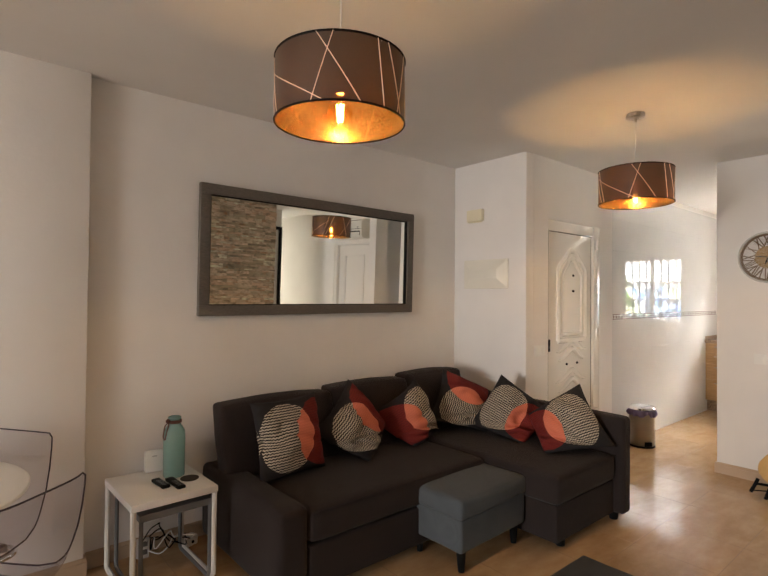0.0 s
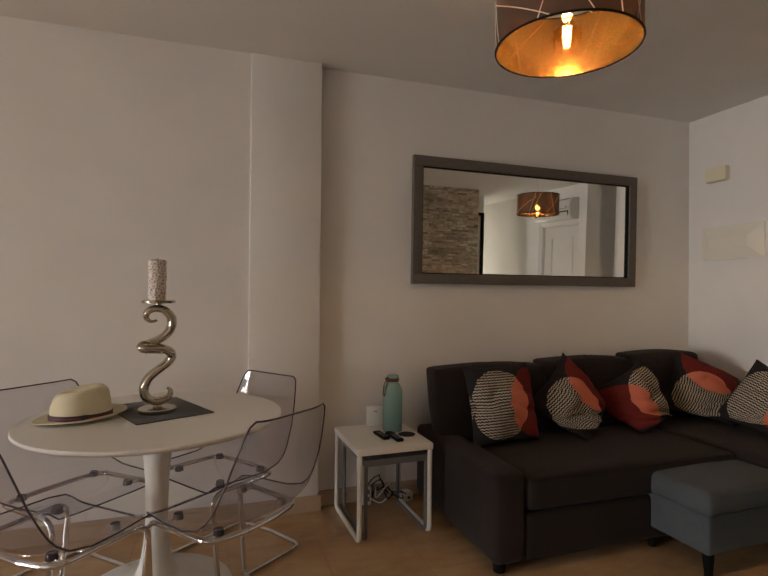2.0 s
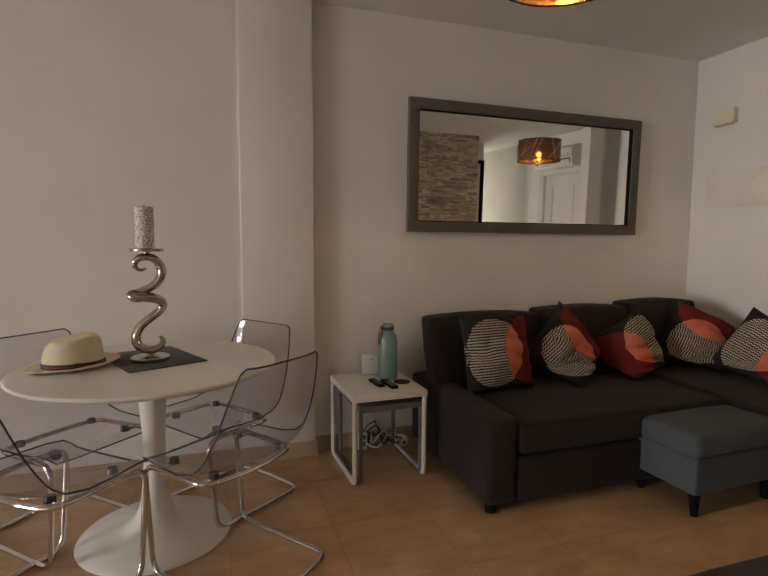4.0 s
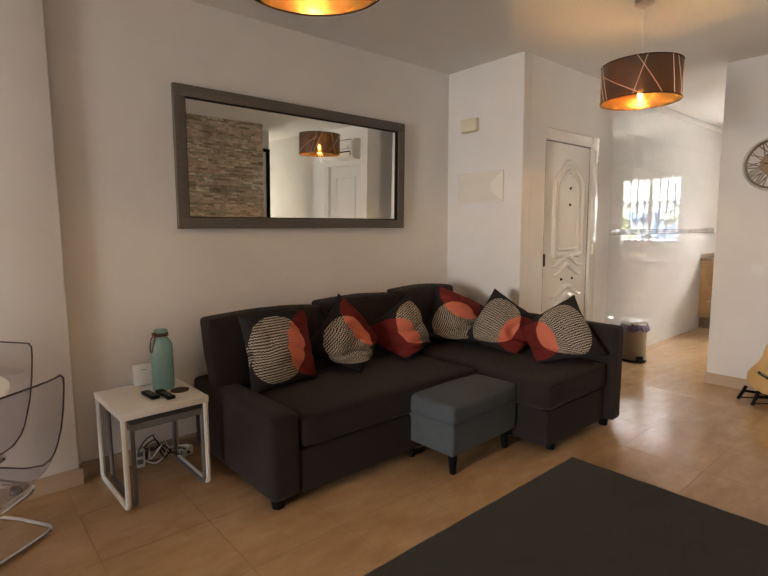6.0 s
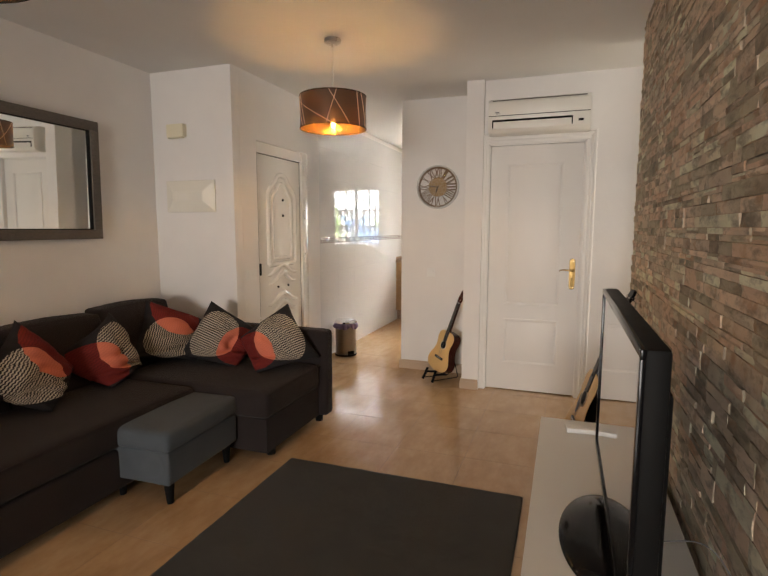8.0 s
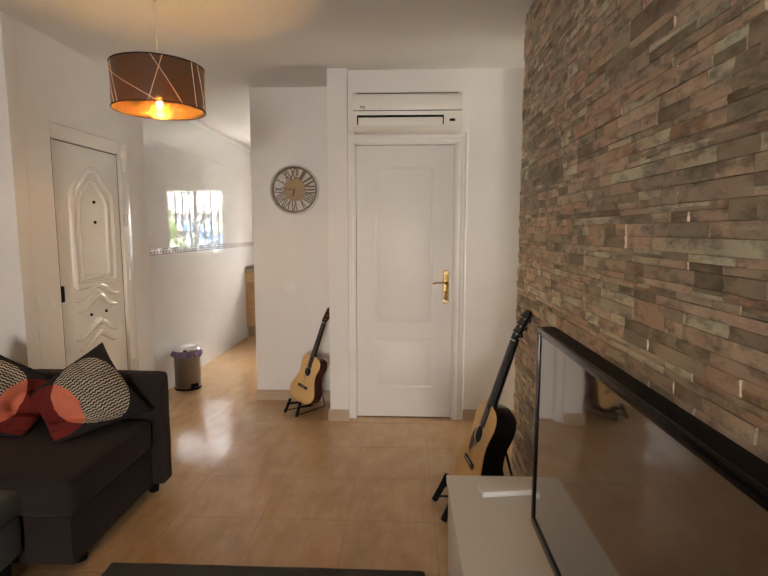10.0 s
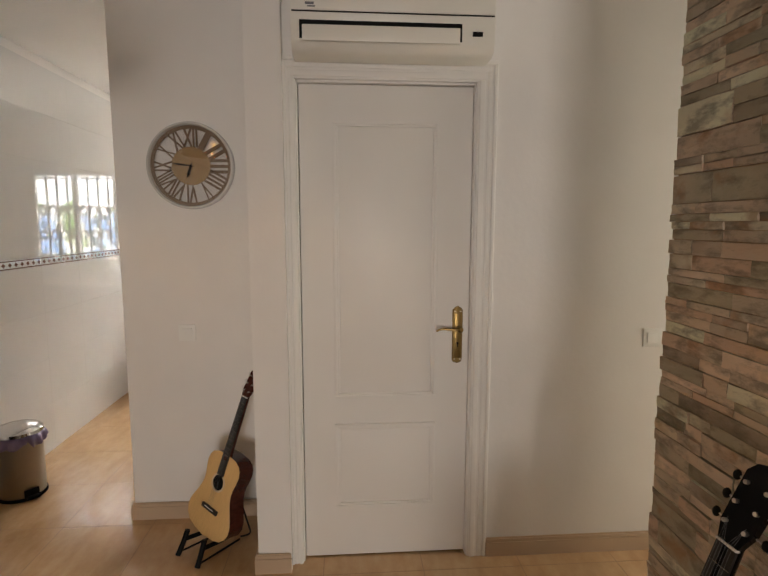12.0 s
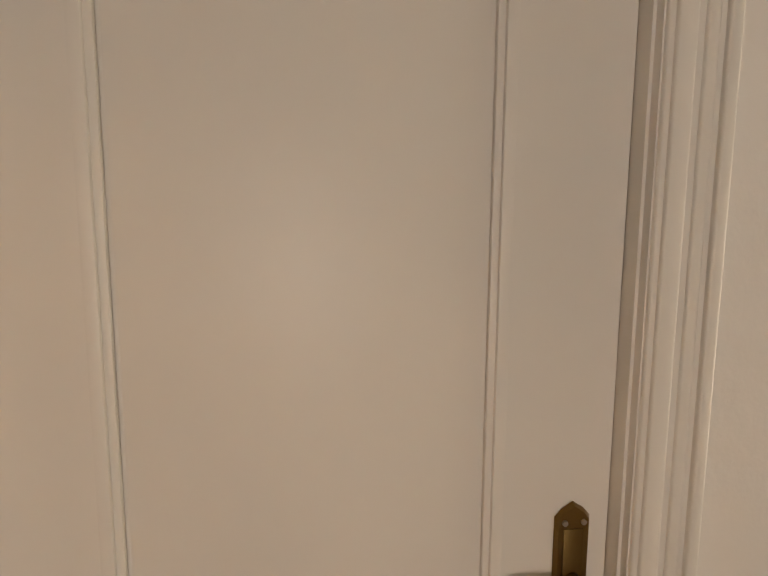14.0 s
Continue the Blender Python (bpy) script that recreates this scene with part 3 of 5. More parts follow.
whole("kitchen_worktop", boxes((8.49, 1.32, 0.862, 9.095, 2.882, 0.90), (8.51, 2.862, 0.90, 9.095, 2.882, 0.945), bevel=0.003), GRANITE, "speckled brown granite worktop on the drawer units", "worktop")

win = thing("window_1", "white sliding kitchen window behind an iron grille", "window", kind="structure")
bm = bmesh.new()
for y0, y1, z0, z1 in ((1.51, 1.56, 1.05, 2.03), (2.35, 2.40, 1.05, 2.03), (1.56, 2.35, 1.05, 1.10), (1.56, 2.35, 1.98, 2.03), (1.935, 1.975, 1.10, 1.98)):
    box(bm, 9.15, y0, z0, 9.19, y1, z1, 0.003)
part("window_frame", bm, WHITE_METAL, win)
for y0, y1 in ((1.56, 1.935), (1.975, 2.35)):
    p = part("pane", boxes((9.168, y0, 1.10, 9.172, y1, 1.98)), PANE, win, "clear window pane", smooth=False)
    p.visible_shadow = False
GRILLE_PAINT = painted("grille_paint", (0.16, 0.16, 0.155), 0.5, 50, 0.05, 0.1)
grille = thing("window_grille", "pale grey wrought iron window grille with scrolls", "grille")
for k in range(9):
    bm = bmesh.new()
    y = 1.53 + 0.105 * k
    tube(bm, [(9.235, y, 1.02), (9.235, y, 2.06)], 0.011, 8)
    part("bar", bm, GRILLE_PAINT, grille)
    if k < 8:
        for zc in (1.36, 1.62):
            bm = bmesh.new()
            pts = [(9.235, y + 0.05 + 0.042 * math.cos(t) * (1 - 0.04 * t), zc + 0.06 * math.sin(t) * (1 - 0.04 * t)) for t in (0.5 * j for j in range(19))]
            tube(bm, pts, 0.008, 6)
            part("scroll", bm, GRILLE_PAINT, grille)
for z in (1.12, 1.95):
    part("rail", boxes((9.228, 1.45, z, 9.242, 2.46, z + 0.02)), WHITE_METAL, grille)

# what lies outside: glaring sky and street as a backdrop, hedge, pale wall, blue awning
n = Nodes("bright_outdoors", 0.9)
sp = n.add("SeparateXYZ", {0: n.coord()})
blobs = n.noise(1.1, 6)
low = n.math("LESS_THAN", n.math("ADD", sp.outputs[2], n.math("MULTIPLY", blobs, 1.6)), 2.6)
tone = n.mix(low, (1.0, 1.0, 1.0), n.ramp(blobs, [(0.42, (0.22, 0.36, 0.10)), (0.5, (0.95, 0.93, 0.85)), (0.57, (0.25, 0.42, 0.75))]))
n.colour((0.0, 0.0, 0.0))
n.put(n.b, "Emission Color", tone)
n.b.inputs["Emission Strength"].default_value = 13.0
structure("backdrop", boxes((15.0, -6.0, -0.15, 15.05, 9.0, 7.0)), n.m, "bright street and sky outside the kitchen window", smooth=False)
n = Nodes("hedge_leaves", 0.7)
n.colour(n.ramp(n.noise(9, 8), [(0.35, (0.05, 0.10, 0.02)), (0.55, (0.14, 0.22, 0.05)), (0.7, (0.26, 0.33, 0.09))]))
HEDGE = n.m
bm = bmesh.new()
for k in range(1100):
    yh = random.uniform(-1.5, 3.4)
    c = Vector((13.2 + random.uniform(-0.5, 0.5), yh, random.uniform(0.0, 1.75 if yh < 1.0 else 1.15)))
    m = Matrix.Translation(c) @ Euler([random.uniform(0, 6) for _ in range(3)]).to_matrix().to_4x4()
    vs = [bm.verts.new(m @ Vector(p)) for p in ((-0.06, 0, 0), (0, -0.03, 0.01), (0.07, 0, 0), (0, 0.03, 0.01))]
    bm.faces.new(vs)
tagged(new("hedge", finish("hedge", bm, HEDGE, smooth=False)), "green garden hedge outside the kitchen window", "hedge", kind="stuff")
structure("garden_wall", boxes((12.2, -2.5, -0.15, 12.35, 5.0, 1.0)), PLASTER, "low white garden wall outside", smooth=False)
whole("parasol_panel", boxes((12.5, 1.5, 1.12, 12.56, 2.3, 1.5), bevel=0.02), painted("blue_canvas", (0.05, 0.25, 0.5), 0.8), "blue canvas awning outside the kitchen", "awning")
parasol_post = boxes((12.51, 1.88, -0.15, 12.55, 1.92, 1.12))
whole("awning_post", parasol_post, WHITE_METAL, "white post under the awning outside", "post")


# ---- mirror ----
def wall_mirror():
    m = thing("wall_mirror", "large rectangular wall mirror with a weathered grey wooden frame", "mirror")
    w, h = 1.725, 0.782
    W, D = 0.062, 0.035
    for x0, x1 in ((0, W), (w - W, w)):
        part("frame_side", boxes((x0, -D, W, x1, 0, h - W), bevel=0.004), MIRROR_FRAME, m)
    for z0, z1 in ((0, W), (h - W, h)):
        part("frame_rail", boxes((0, -D, z0, w, 0, z1), bevel=0.004), MIRROR_FRAME_H, m)
    part("inner_lip", boxes((W, -0.022, W, W + 0.006, -0.008, h - W), (w - W - 0.006, -0.022, W, w - W, -0.008, h - W), (W + 0.006, -0.022, h - W - 0.006, w - W - 0.006, -0.008, h - W), (W + 0.006, -0.022, W, w - W - 0.006, -0.008, W + 0.006)), BLACK, m, "dark inner lip")
    part("glass", boxes((W - 0.01, -0.010, W - 0.01, w - W + 0.01, -0.006, h - W + 0.01)), MIRROR, m, "silvered mirror glass", smooth=False)
    m.matrix_world = pose(2.277, 3.544, 1.296, 1.15, 0, 0.7)


wall_mirror()


# ---- pendant lamps ----
def pendant():
    lamp = thing("pendant_lamp", "drum pendant lamp with a dark shade and copper lining, lit", "ceiling lamp")
    R, h = 0.21, 0.20
    bm = bmesh.new()
    lathe(bm, [(R, 0), (R, h)], 72)
    bmesh.ops.delete(bm, geom=[f for f in bm.faces if len(f.verts) > 4], context="FACES_ONLY")
    part("shade", bm, SHADE_OUT, lamp, "dark brown fabric drum shade")
    bm = bmesh.new()
    lathe(bm, [(R - 0.003, 0.001), (R - 0.003, h - 0.001)], 72)
    bmesh.ops.delete(bm, geom=[f for f in bm.faces if len(f.verts) > 4], context="FACES_ONLY")
    part("shade_lining", bm, SHADE_IN, lamp, "shiny copper shade lining")
    for z in (0.0, h):
        bm = bmesh.new()
        tube(bm, [(R * math.cos(a), R * math.sin(a), z) for a in (2 * math.pi * k / 64 for k in range(64))], 0.0035, 8, closed=True)
        part("shade_ring", bm, BLACK, lamp)
    strokes = ((149, 0.152, 221, 0.0), (215, h, 251, 0.0), (229, h, 211, 0.0), (266, h, 273, 0.0), (277, h, 296, 0.0), (305, h, 290, 0.0), (330, h, 318, 0.0), (10, h, 30, 0.0), (45, 0.0, 20, h), (70, h, 120, 0.0), (110, h, 95, 0.0), (150, h, 168, 0.0), (160, 0.0, 135, h))
    for a0, z0, a1, z1 in strokes:
        bm = bmesh.new()
        pts = [((R + 0.0012) * math.cos(radians(a0 + (a1 - a0) * t / 10)), (R + 0.0012) * math.sin(radians(a0 + (a1 - a0) * t / 10)), z0 + (z1 - z0) * t / 10) for t in range(11)]
        tube(bm, pts, 0.0017, 6)
        part("stroke", bm, STROKE, lamp, "pale diagonal thread across the shade")
    top = H - 2.0
    bm = bmesh.new()
    tube(bm, [(0, 0, 0.16), (0, 0, top - 0.02)], 0.003, 8)
    part("cord", bm, SWITCH, lamp, "thin pale cord")
    bm = bmesh.new()
    lathe(bm, [(0.052, top), (0.052, top - 0.022), (0.045, top - 0.027), (0.006, top - 0.03), (0.006, top - 0.05)], 32)
    part("ceiling_rose", bm, NICKEL, lamp, "round brushed nickel ceiling rose")
    bm = bmesh.new()
    cyl(bm, 0, 0, 0.095, 0.16, 0.018, 0.02, 20)
    part("lamp_holder", bm, NICKEL, lamp)
    bm = bmesh.new()
    for k in range(3):
        a = radians(30 + 120 * k)
        tube(bm, [(0.018 * math.cos(a), 0.018 * math.sin(a), 0.15), (R * math.cos(a), R * math.sin(a), h - 0.004)], 0.002, 6)
    part("spider", bm, WHITE_METAL, lamp, "thin wire carrier of the shade")
    bm = bmesh.new()
    lathe(bm, [(0.013, 0.098), (0.02, 0.085), (0.036, 0.06), (0.042, 0.035), (0.036, 0.01), (0.02, -0.005), (0.0005, -0.008)], 28)
    b = part("bulb", bm, BULB_GLASS, lamp, "clear globe bulb")
    b.visible_shadow = False
    bm = bmesh.new()
    for k in range(6):
        a = radians(60 * k)
        tube(bm, [(0.007 * math.cos(a), 0.007 * math.sin(a), 0.01), (0.012 * math.cos(a), 0.012 * math.sin(a), 0.062)], 0.0022, 6)
    f = part("filament", bm, FILAMENT, lamp, "glowing filament")
    f.visible_shadow = False
    return lamp


first = pendant()
first.matrix_world = pose(2.14, 1.915, 1.982)
second = copy_thing(first, pose(4.36, 1.935, 2.0, 0, 0, -18))
for x, y in ((2.14, 1.915), (4.36, 1.935)):
    b = new("bulb_light", bpy.data.lights.new("bulb_light", "POINT"))
    b.data.energy, b.data.color, b.data.shadow_soft_size = BULB, WARM, 0.02
    b.location = (x, y, 2.072)


# ---- clock ----
def wall_clock():
    c = thing("wall_clock", "round wall clock with a chrome rim and brass Roman numerals", "clock")
    # built in its own plane: x to the right, y up, z towards the room
    bm = bmesh.new()
    lathe(bm, [(0.186, 0.0), (0.198, 0.002), (0.198, 0.030), (0.194, 0.040), (0.188, 0.042), (0.184, 0.036), (0.184, 0.0)], 64, cap=False)
    part("rim", bm, SATIN, c, "polished chrome rim")
    bm = bmesh.new()
    cyl(bm, 0, 0, 0.012, 0.016, 0.088, None, 48)
    part("dial", bm, DIAL, c, "brushed brass dial")
    bm = bmesh.new()
    lathe(bm, [(0.168, 0.012), (0.184, 0.012), (0.184, 0.016), (0.168, 0.016), (0.168, 0.012)], 64, cap=False)
    part("chapter_ring", bm, NUMERAL, c, "dull brass ring behind the numerals")
    for k, s in enumerate(("XII", "I", "II", "III", "IIII", "V", "VI", "VII", "VIII", "IX", "X", "XI")):
        cu = bpy.data.curves.new("numeral", "FONT")
        cu.offset = 0.002
        cu.body, cu.size, cu.extrude, cu.align_x, cu.align_y = s, 0.1, 0.0015, "CENTER", "CENTER"
        tmp = bpy.data.objects.new("numeral", cu)
        scene.collection.objects.link(tmp)
        bpy.context.view_layer.update()
        me = bpy.data.meshes.new_from_object(tmp.evaluated_get(bpy.context.evaluated_depsgraph_get()))
        bpy.data.objects.remove(tmp)
        xs = [v.co.x for v in me.vertices]
        ys = [v.co.y for v in me.vertices]
        w, h = max(xs) - min(xs), max(ys) - min(ys)
        cx, cy = (max(xs) + min(xs)) / 2, (max(ys) + min(ys)) / 2
        target = min(0.066, 0.019 * len(s) + 0.010)
        me.transform(Matrix.Rotation(radians(-30 * k), 4, "Z") @ Matrix.Translation((0, 0.128, 0.014)) @ Matrix.Diagonal((target / w, 0.086 / h, 1, 1)) @ Matrix.Translation((-cx, -cy, 0)))
        me.materials.append(NUMERAL)
        ob = new("numeral", me)
        ob.parent = c
    for a, l, w in ((278, 0.098, 0.004), (200, 0.062, 0.007)):
        t = radians(90 - a)
        d, s = Vector((math.cos(t), math.sin(t), 0)), Vector((-math.sin(t), math.cos(t), 0))
        bm = bmesh.new()
        ps = [d * -0.015 + s * w * 0.4, d * -0.015 - s * w * 0.4, d * l * 0.55 - s * w, d * l, d * l * 0.55 + s * w]
        lo = [bm.verts.new(p + Vector((0, 0, 0.019))) for p in ps]
        hi = [bm.verts.new(p + Vector((0, 0, 0.0205))) for p in ps]
        bm.faces.new(lo[::-1])
        bm.faces.new(hi)
        for i in range(5):
            bm.faces.new((lo[i], lo[(i + 1) % 5], hi[(i + 1) % 5], hi[i]))
        part("clock_hand", bm, BLACK, c, "slim black clock pointer", smooth=False)
    bm = bmesh.new()
    cyl(bm, 0, 0, 0.016, 0.024, 0.006, None, 16)
    part("boss", bm, BLACK, c)
    bm = bmesh.new()
    cyl(bm, 0, 0, 0.0335, 0.035, 0.1845, None, 48)
    g = part("cover_glass", bm, CLOCK_GLASS, c, "clear cover glass")
    g.visible_shadow = False
    c.matrix_world = Matrix.Translation((5.999, 1.636, 1.748)) @ Matrix(((0, 0, -1, 0), (-1, 0, 0, 0), (0, 1, 0, 0), (0, 0, 0, 1)))


DIAL = painted("brass_dial", (0.30, 0.19, 0.08), 0.45, 50, 0.02, 0.08, metal=0.2)
NUMERAL = painted("numeral_brass", (0.19, 0.125, 0.075), 0.6, 50, 0.02, 0.08)
wall_clock()


# ---- air conditioner ----
SLOT = painted("shaded_slot", (0.14, 0.12, 0.10), 0.7)


def air_conditioner():
    a = thing("air_conditioner", "cream wall-mounted split air conditioner above the interior door", "air conditioner")
    bm = bmesh.new()
    prof = [(5.60, 2.120), (5.60, 2.395), (5.52, 2.392), (5.470, 2.374), (5.452, 2.350), (5.444, 2.255), (5.447, 2.243), (5.450, 2.160), (5.470, 2.128), (5.50, 2.118)]
    ends = []
    for y, k in ((0.347, 0.985), (0.355, 1.0), (1.087, 1.0), (1.095, 0.985)):
        ends.append([bm.verts.new((5.60 - (5.60 - x) * k, y, 2.245 + (z - 2.245) * k)) for x, z in prof])
    for r0, r1 in zip(ends, ends[1:]):
        for i in range(len(prof)):
            bm.faces.new((r0[i], r0[(i + 1) % len(prof)], r1[(i + 1) % len(prof)], r1[i]))
    bm.faces.new(ends[0])
    bm.faces.new(ends[-1][::-1])
    part("housing", bm, AC_PLASTIC, a)
    part("front_panel", boxes((5.441, 0.352, 2.2545, 5.447, 1.090, 2.348), bevel=0.002), AC_PLASTIC, a)
    part("seam", boxes((5.4425, 0.352, 2.249, 5.448, 1.090, 2.2530)), BLACK, a, "dark seam under the front panel")
    # no opening here: a dark brown strip carries the slot's shade as colour
    part("top_slot", boxes((5.456, 0.375, 2.366, 5.478, 1.065, 2.372), bevel=0.002), SLOT, a)
    part("outlet", boxes((5.4455, 0.472, 2.160, 5.452, 1.064, 2.222)), BLACK, a, "dark air outlet slot")
    part("flap", boxes((5.439, 0.480, 2.150, 5.446, 1.054, 2.205), bevel=0.002), AC_PLASTIC, a, "cream outlet flap")
    part("display", boxes((5.444, 0.395, 2.180, 5.450, 0.432, 2.196)), BLACK, a, "small dark display")
    part("indicator", boxes(*[(5.445, 0.398 + 0.013 * k, 2.204, 5.449, 0.402 + 0.013 * k, 2.208) for k in range(3)]), SWITCH, a)
    part("maker_mark", boxes((5.439, 1.010, 2.272, 5.4412, 1.042, 2.280), (5.439, 1.006, 2.264, 5.4412, 1.034, 2.268)), GREY_METAL, a, "small grey printed mark")
    a.matrix_world = pose(0, 0.016, -0.015)


air_conditioner()


# ---- soft furniture ----
def soft_box(x0, y0, z0, x1, y1, z1, r=0.03, puff=0.012, n=14, seed=0, lean=0.0):
    """An upholstered block: a box with rounded edges whose faces swell a little."""
    bm = bmesh.new()
    bmesh.ops.create_cube(bm, size=2)
    bmesh.ops.subdivide_edges(bm, edges=bm.edges[:], cuts=n, use_grid_fill=True)
    c = Vector(((x0 + x1) / 2, (y0 + y1) / 2, (z0 + z1) / 2))
    s = Vector(((x1 - x0) / 2, (y1 - y0) / 2, (z1 - z0) / 2))
    for v in bm.verts:
        p = Vector((math.sin(v.co.x * math.pi / 2), math.sin(v.co.y * math.pi / 2), math.sin(v.co.z * math.pi / 2)))
        q = Vector([p[i] * s[i] for i in range(3)])
        inner = Vector([max(-(s[i] - r), min(s[i] - r, q[i])) for i in range(3)])
        d = q - inner
        if d.length > 1e-6:
            q = inner + d.normalized() * r
        for i in range(3):
            if abs(abs(p[i]) - 1) < 1e-4:
                u, w = (p[j] for j in range(3) if j != i)
                q[i] += math.copysign(puff * (1 - u * u) * (1 - w * w), p[i])
        q += noise.noise_vector((q + c) * 7 + Vector((seed, 0, 0))) * 0.003
        q.y += lean * (q.z + s.z)
        v.co = q + c
    return bm


def sofa():
    s = thing("corner_sofa", "dark charcoal fabric corner sofa bed with chaise, against the wall", "sofa")
    part("base", boxes((2.47, 2.60, 0.055, 3.70, 3.45, 0.235), bevel=0.006), SOFA, s)
    part("pull_out_bed_front", soft_box(2.462, 2.575, 0.055, 3.705, 2.66, 0.262, 0.012, 0.003), SOFA, s)
    part("seat", soft_box(2.462, 2.565, 0.268, 3.73, 3.40, 0.425, 0.035, 0.008, seed=1), SOFA, s, "dark seat cushion with a welted edge")
    part("chaise_base", boxes((3.76, 2.10, 0.055, 4.43, 3.45, 0.262), bevel=0.006), SOFA, s)
    part("chaise_seat", soft_box(3.735, 2.08, 0.262, 4.425, 3.40, 0.43, 0.04, 0.008, seed=2), SOFA, s, "dark chaise cushion")
    part("armrest", soft_box(2.30, 2.575, 0.05, 2.46, 3.50, 0.455, 0.035, 0.004, seed=3), SOFA, s)
    part("side_panel", soft_box(4.425, 2.035, 0.05, 4.535, 3.50, 0.665, 0.028, 0.003, seed=4), SOFA, s, "tall upholstered side panel")
    part("back_panel", soft_box(2.43, 3.43, 0.05, 4.53, 3.545, 0.66, 0.03, 0.003, seed=5), SOFA, s)
    for k, (x0, x1) in enumerate(((2.33, 3.06), (3.065, 3.72), (3.725, 4.31))):
        bm = soft_box(x0, 3.17, 0.42, x1, 3.32, 0.806 + 0.020 * k, 0.022, 0.020, seed=10 + k, lean=0.28)
        part("back_cushion", bm, SOFA, s)
    for x, y in ((2.36, 2.64), (2.36, 3.42), (3.88, 2.15), (4.47, 2.12), (4.47, 3.42), (3.72, 2.70)):
        bm = bmesh.new()
        cyl(bm, x, y, 0.0, 0.056, 0.026, 0.032, 16)
        part("foot", bm, BLACK, s, "short black plastic foot")
    for pts in ([(2.466, 2.566, 0.42), (3.70, 2.566, 0.42)], [(3.74, 2.082, 0.42), (4.42, 2.082, 0.42)]):
        bm = bmesh.new()
        tube(bm, pts, 0.004, 6)
        part("piping", bm, SOFA, s)


sofa()


def ottoman():
    o = thing("footstool", "blue-grey fabric storage footstool with a padded lid", "footstool")
    part("lid", soft_box(-0.30, -0.20, 0.285, 0.30, 0.20, 0.388, 0.022, 0.010, seed=21), OTTOMAN, o, "padded lid")
    part("body", soft_box(-0.29, -0.19, 0.115, 0.29, 0.19, 0.287, 0.012, 0.001, seed=22), OTTOMAN, o)
    bm = bmesh.new()
    tube(bm, [(sx * 0.289, sy * 0.189, 0.379) for sx, sy in ((-1, -1), (1, -1), (1, 1), (-1, 1))], 0.004, 6, closed=True)
    part("piping", bm, OTTOMAN, o)
    for sx in (-1, 1):
        for sy in (-1, 1):
            bm = bmesh.new()
            tube(bm, [(sx * 0.238, sy * 0.145, 0.116), (sx * 0.238, sy * 0.148, 0.0)], 0.02, 14, radii=[0.027, 0.016])
            part("leg", bm, BLACK, o, "tapered black leg")
    o.matrix_world = pose(3.45, 2.475, 0, 0, 0, 2)


ottoman()


def pillow(size=0.43, seed=0, spin=0.0, slump=0.0, curl=0.0, dents=()):
    """A scatter cushion seen from its front: x across, y up, z outward, its print turned by spin. slump folds its lower
    part, curl bends its sides back, each dent (x, y, dx, dy, depth, radius) pushes the cloth in."""
    bm = bmesh.new()
    layer = bm.verts.layers.float_vector.new("cloth")
    N = 34
    top, bot = {}, {}
    turn = Matrix.Rotation(radians(spin), 2)
    for side, store in ((1, top), (-1, bot)):
        for i in range(N + 1):
            for j in range(N + 1):
                if side < 0 and (i in (0, N) or j in (0, N)):
                    store[i, j] = top[i, j]
                    continue
                u, v = 2 * i / N - 1, 2 * j / N - 1
                t = (1 - abs(u) ** 2.6) * (1 - abs(v) ** 2.6)
                cx = u * size / 2 * (1 - 0.085 * (1 - v * v) * u * u)
                cy = v * size / 2 * (1 - 0.085 * (1 - u * u) * v * v)
                q = turn @ Vector((cx, cy))
                x, y = q.x, q.y
                w = noise.noise(Vector((x * 8 + seed * 3.1, y * 8, side)))
                fold = 1 - abs(noise.noise(Vector((x * 5 + seed, y * 13 + 4 * x, seed * 2.0))))
                z = side * (0.074 * t ** 0.5 + (0.020 * w - 0.030 * fold ** 6) * t ** 0.5)
                low = max(0.0, -0.06 - y)
                if slump and low:
                    ripple = math.sin(low * 95 + 5 * noise.noise(Vector((x * 9, seed, 0))))
                    y += low * 0.40 * slump
                    x *= 1 + 1.4 * slump * low
                    z += slump * (0.32 * low + 0.010 * ripple * t ** 0.3 * side)
                    z -= slump * 0.022 * math.exp(-((low - 0.03) / 0.018) ** 2) * t ** 0.4 * side
                z -= curl * x * x * 2.2
                z -= 0.30 * max(0.0, y - 0.10) ** 1.5
                if side > 0:
                    for dx, dy, mx, my, deep, rad in dents:
                        k = math.exp(-((x - dx) ** 2 + (y - dy) ** 2) / rad ** 2)
                        x, y, z = x + mx * k, y + my * k, z - deep * k
                z += 0.010 * noise.noise(Vector((x * 7, y * 7, seed * 1.7)))
                p = bm.verts.new((x, y, z))
                p[layer] = (u * size / 2, v * size / 2, side)
                store[i, j] = p
    for store in (top, bot):
        for i in range(N):
            for j in range(N):
                f = [store[i, j], store[i + 1, j], store[i + 1, j + 1], store[i, j + 1]]
                bm.faces.new(f if store is top else f[::-1])
    return bm


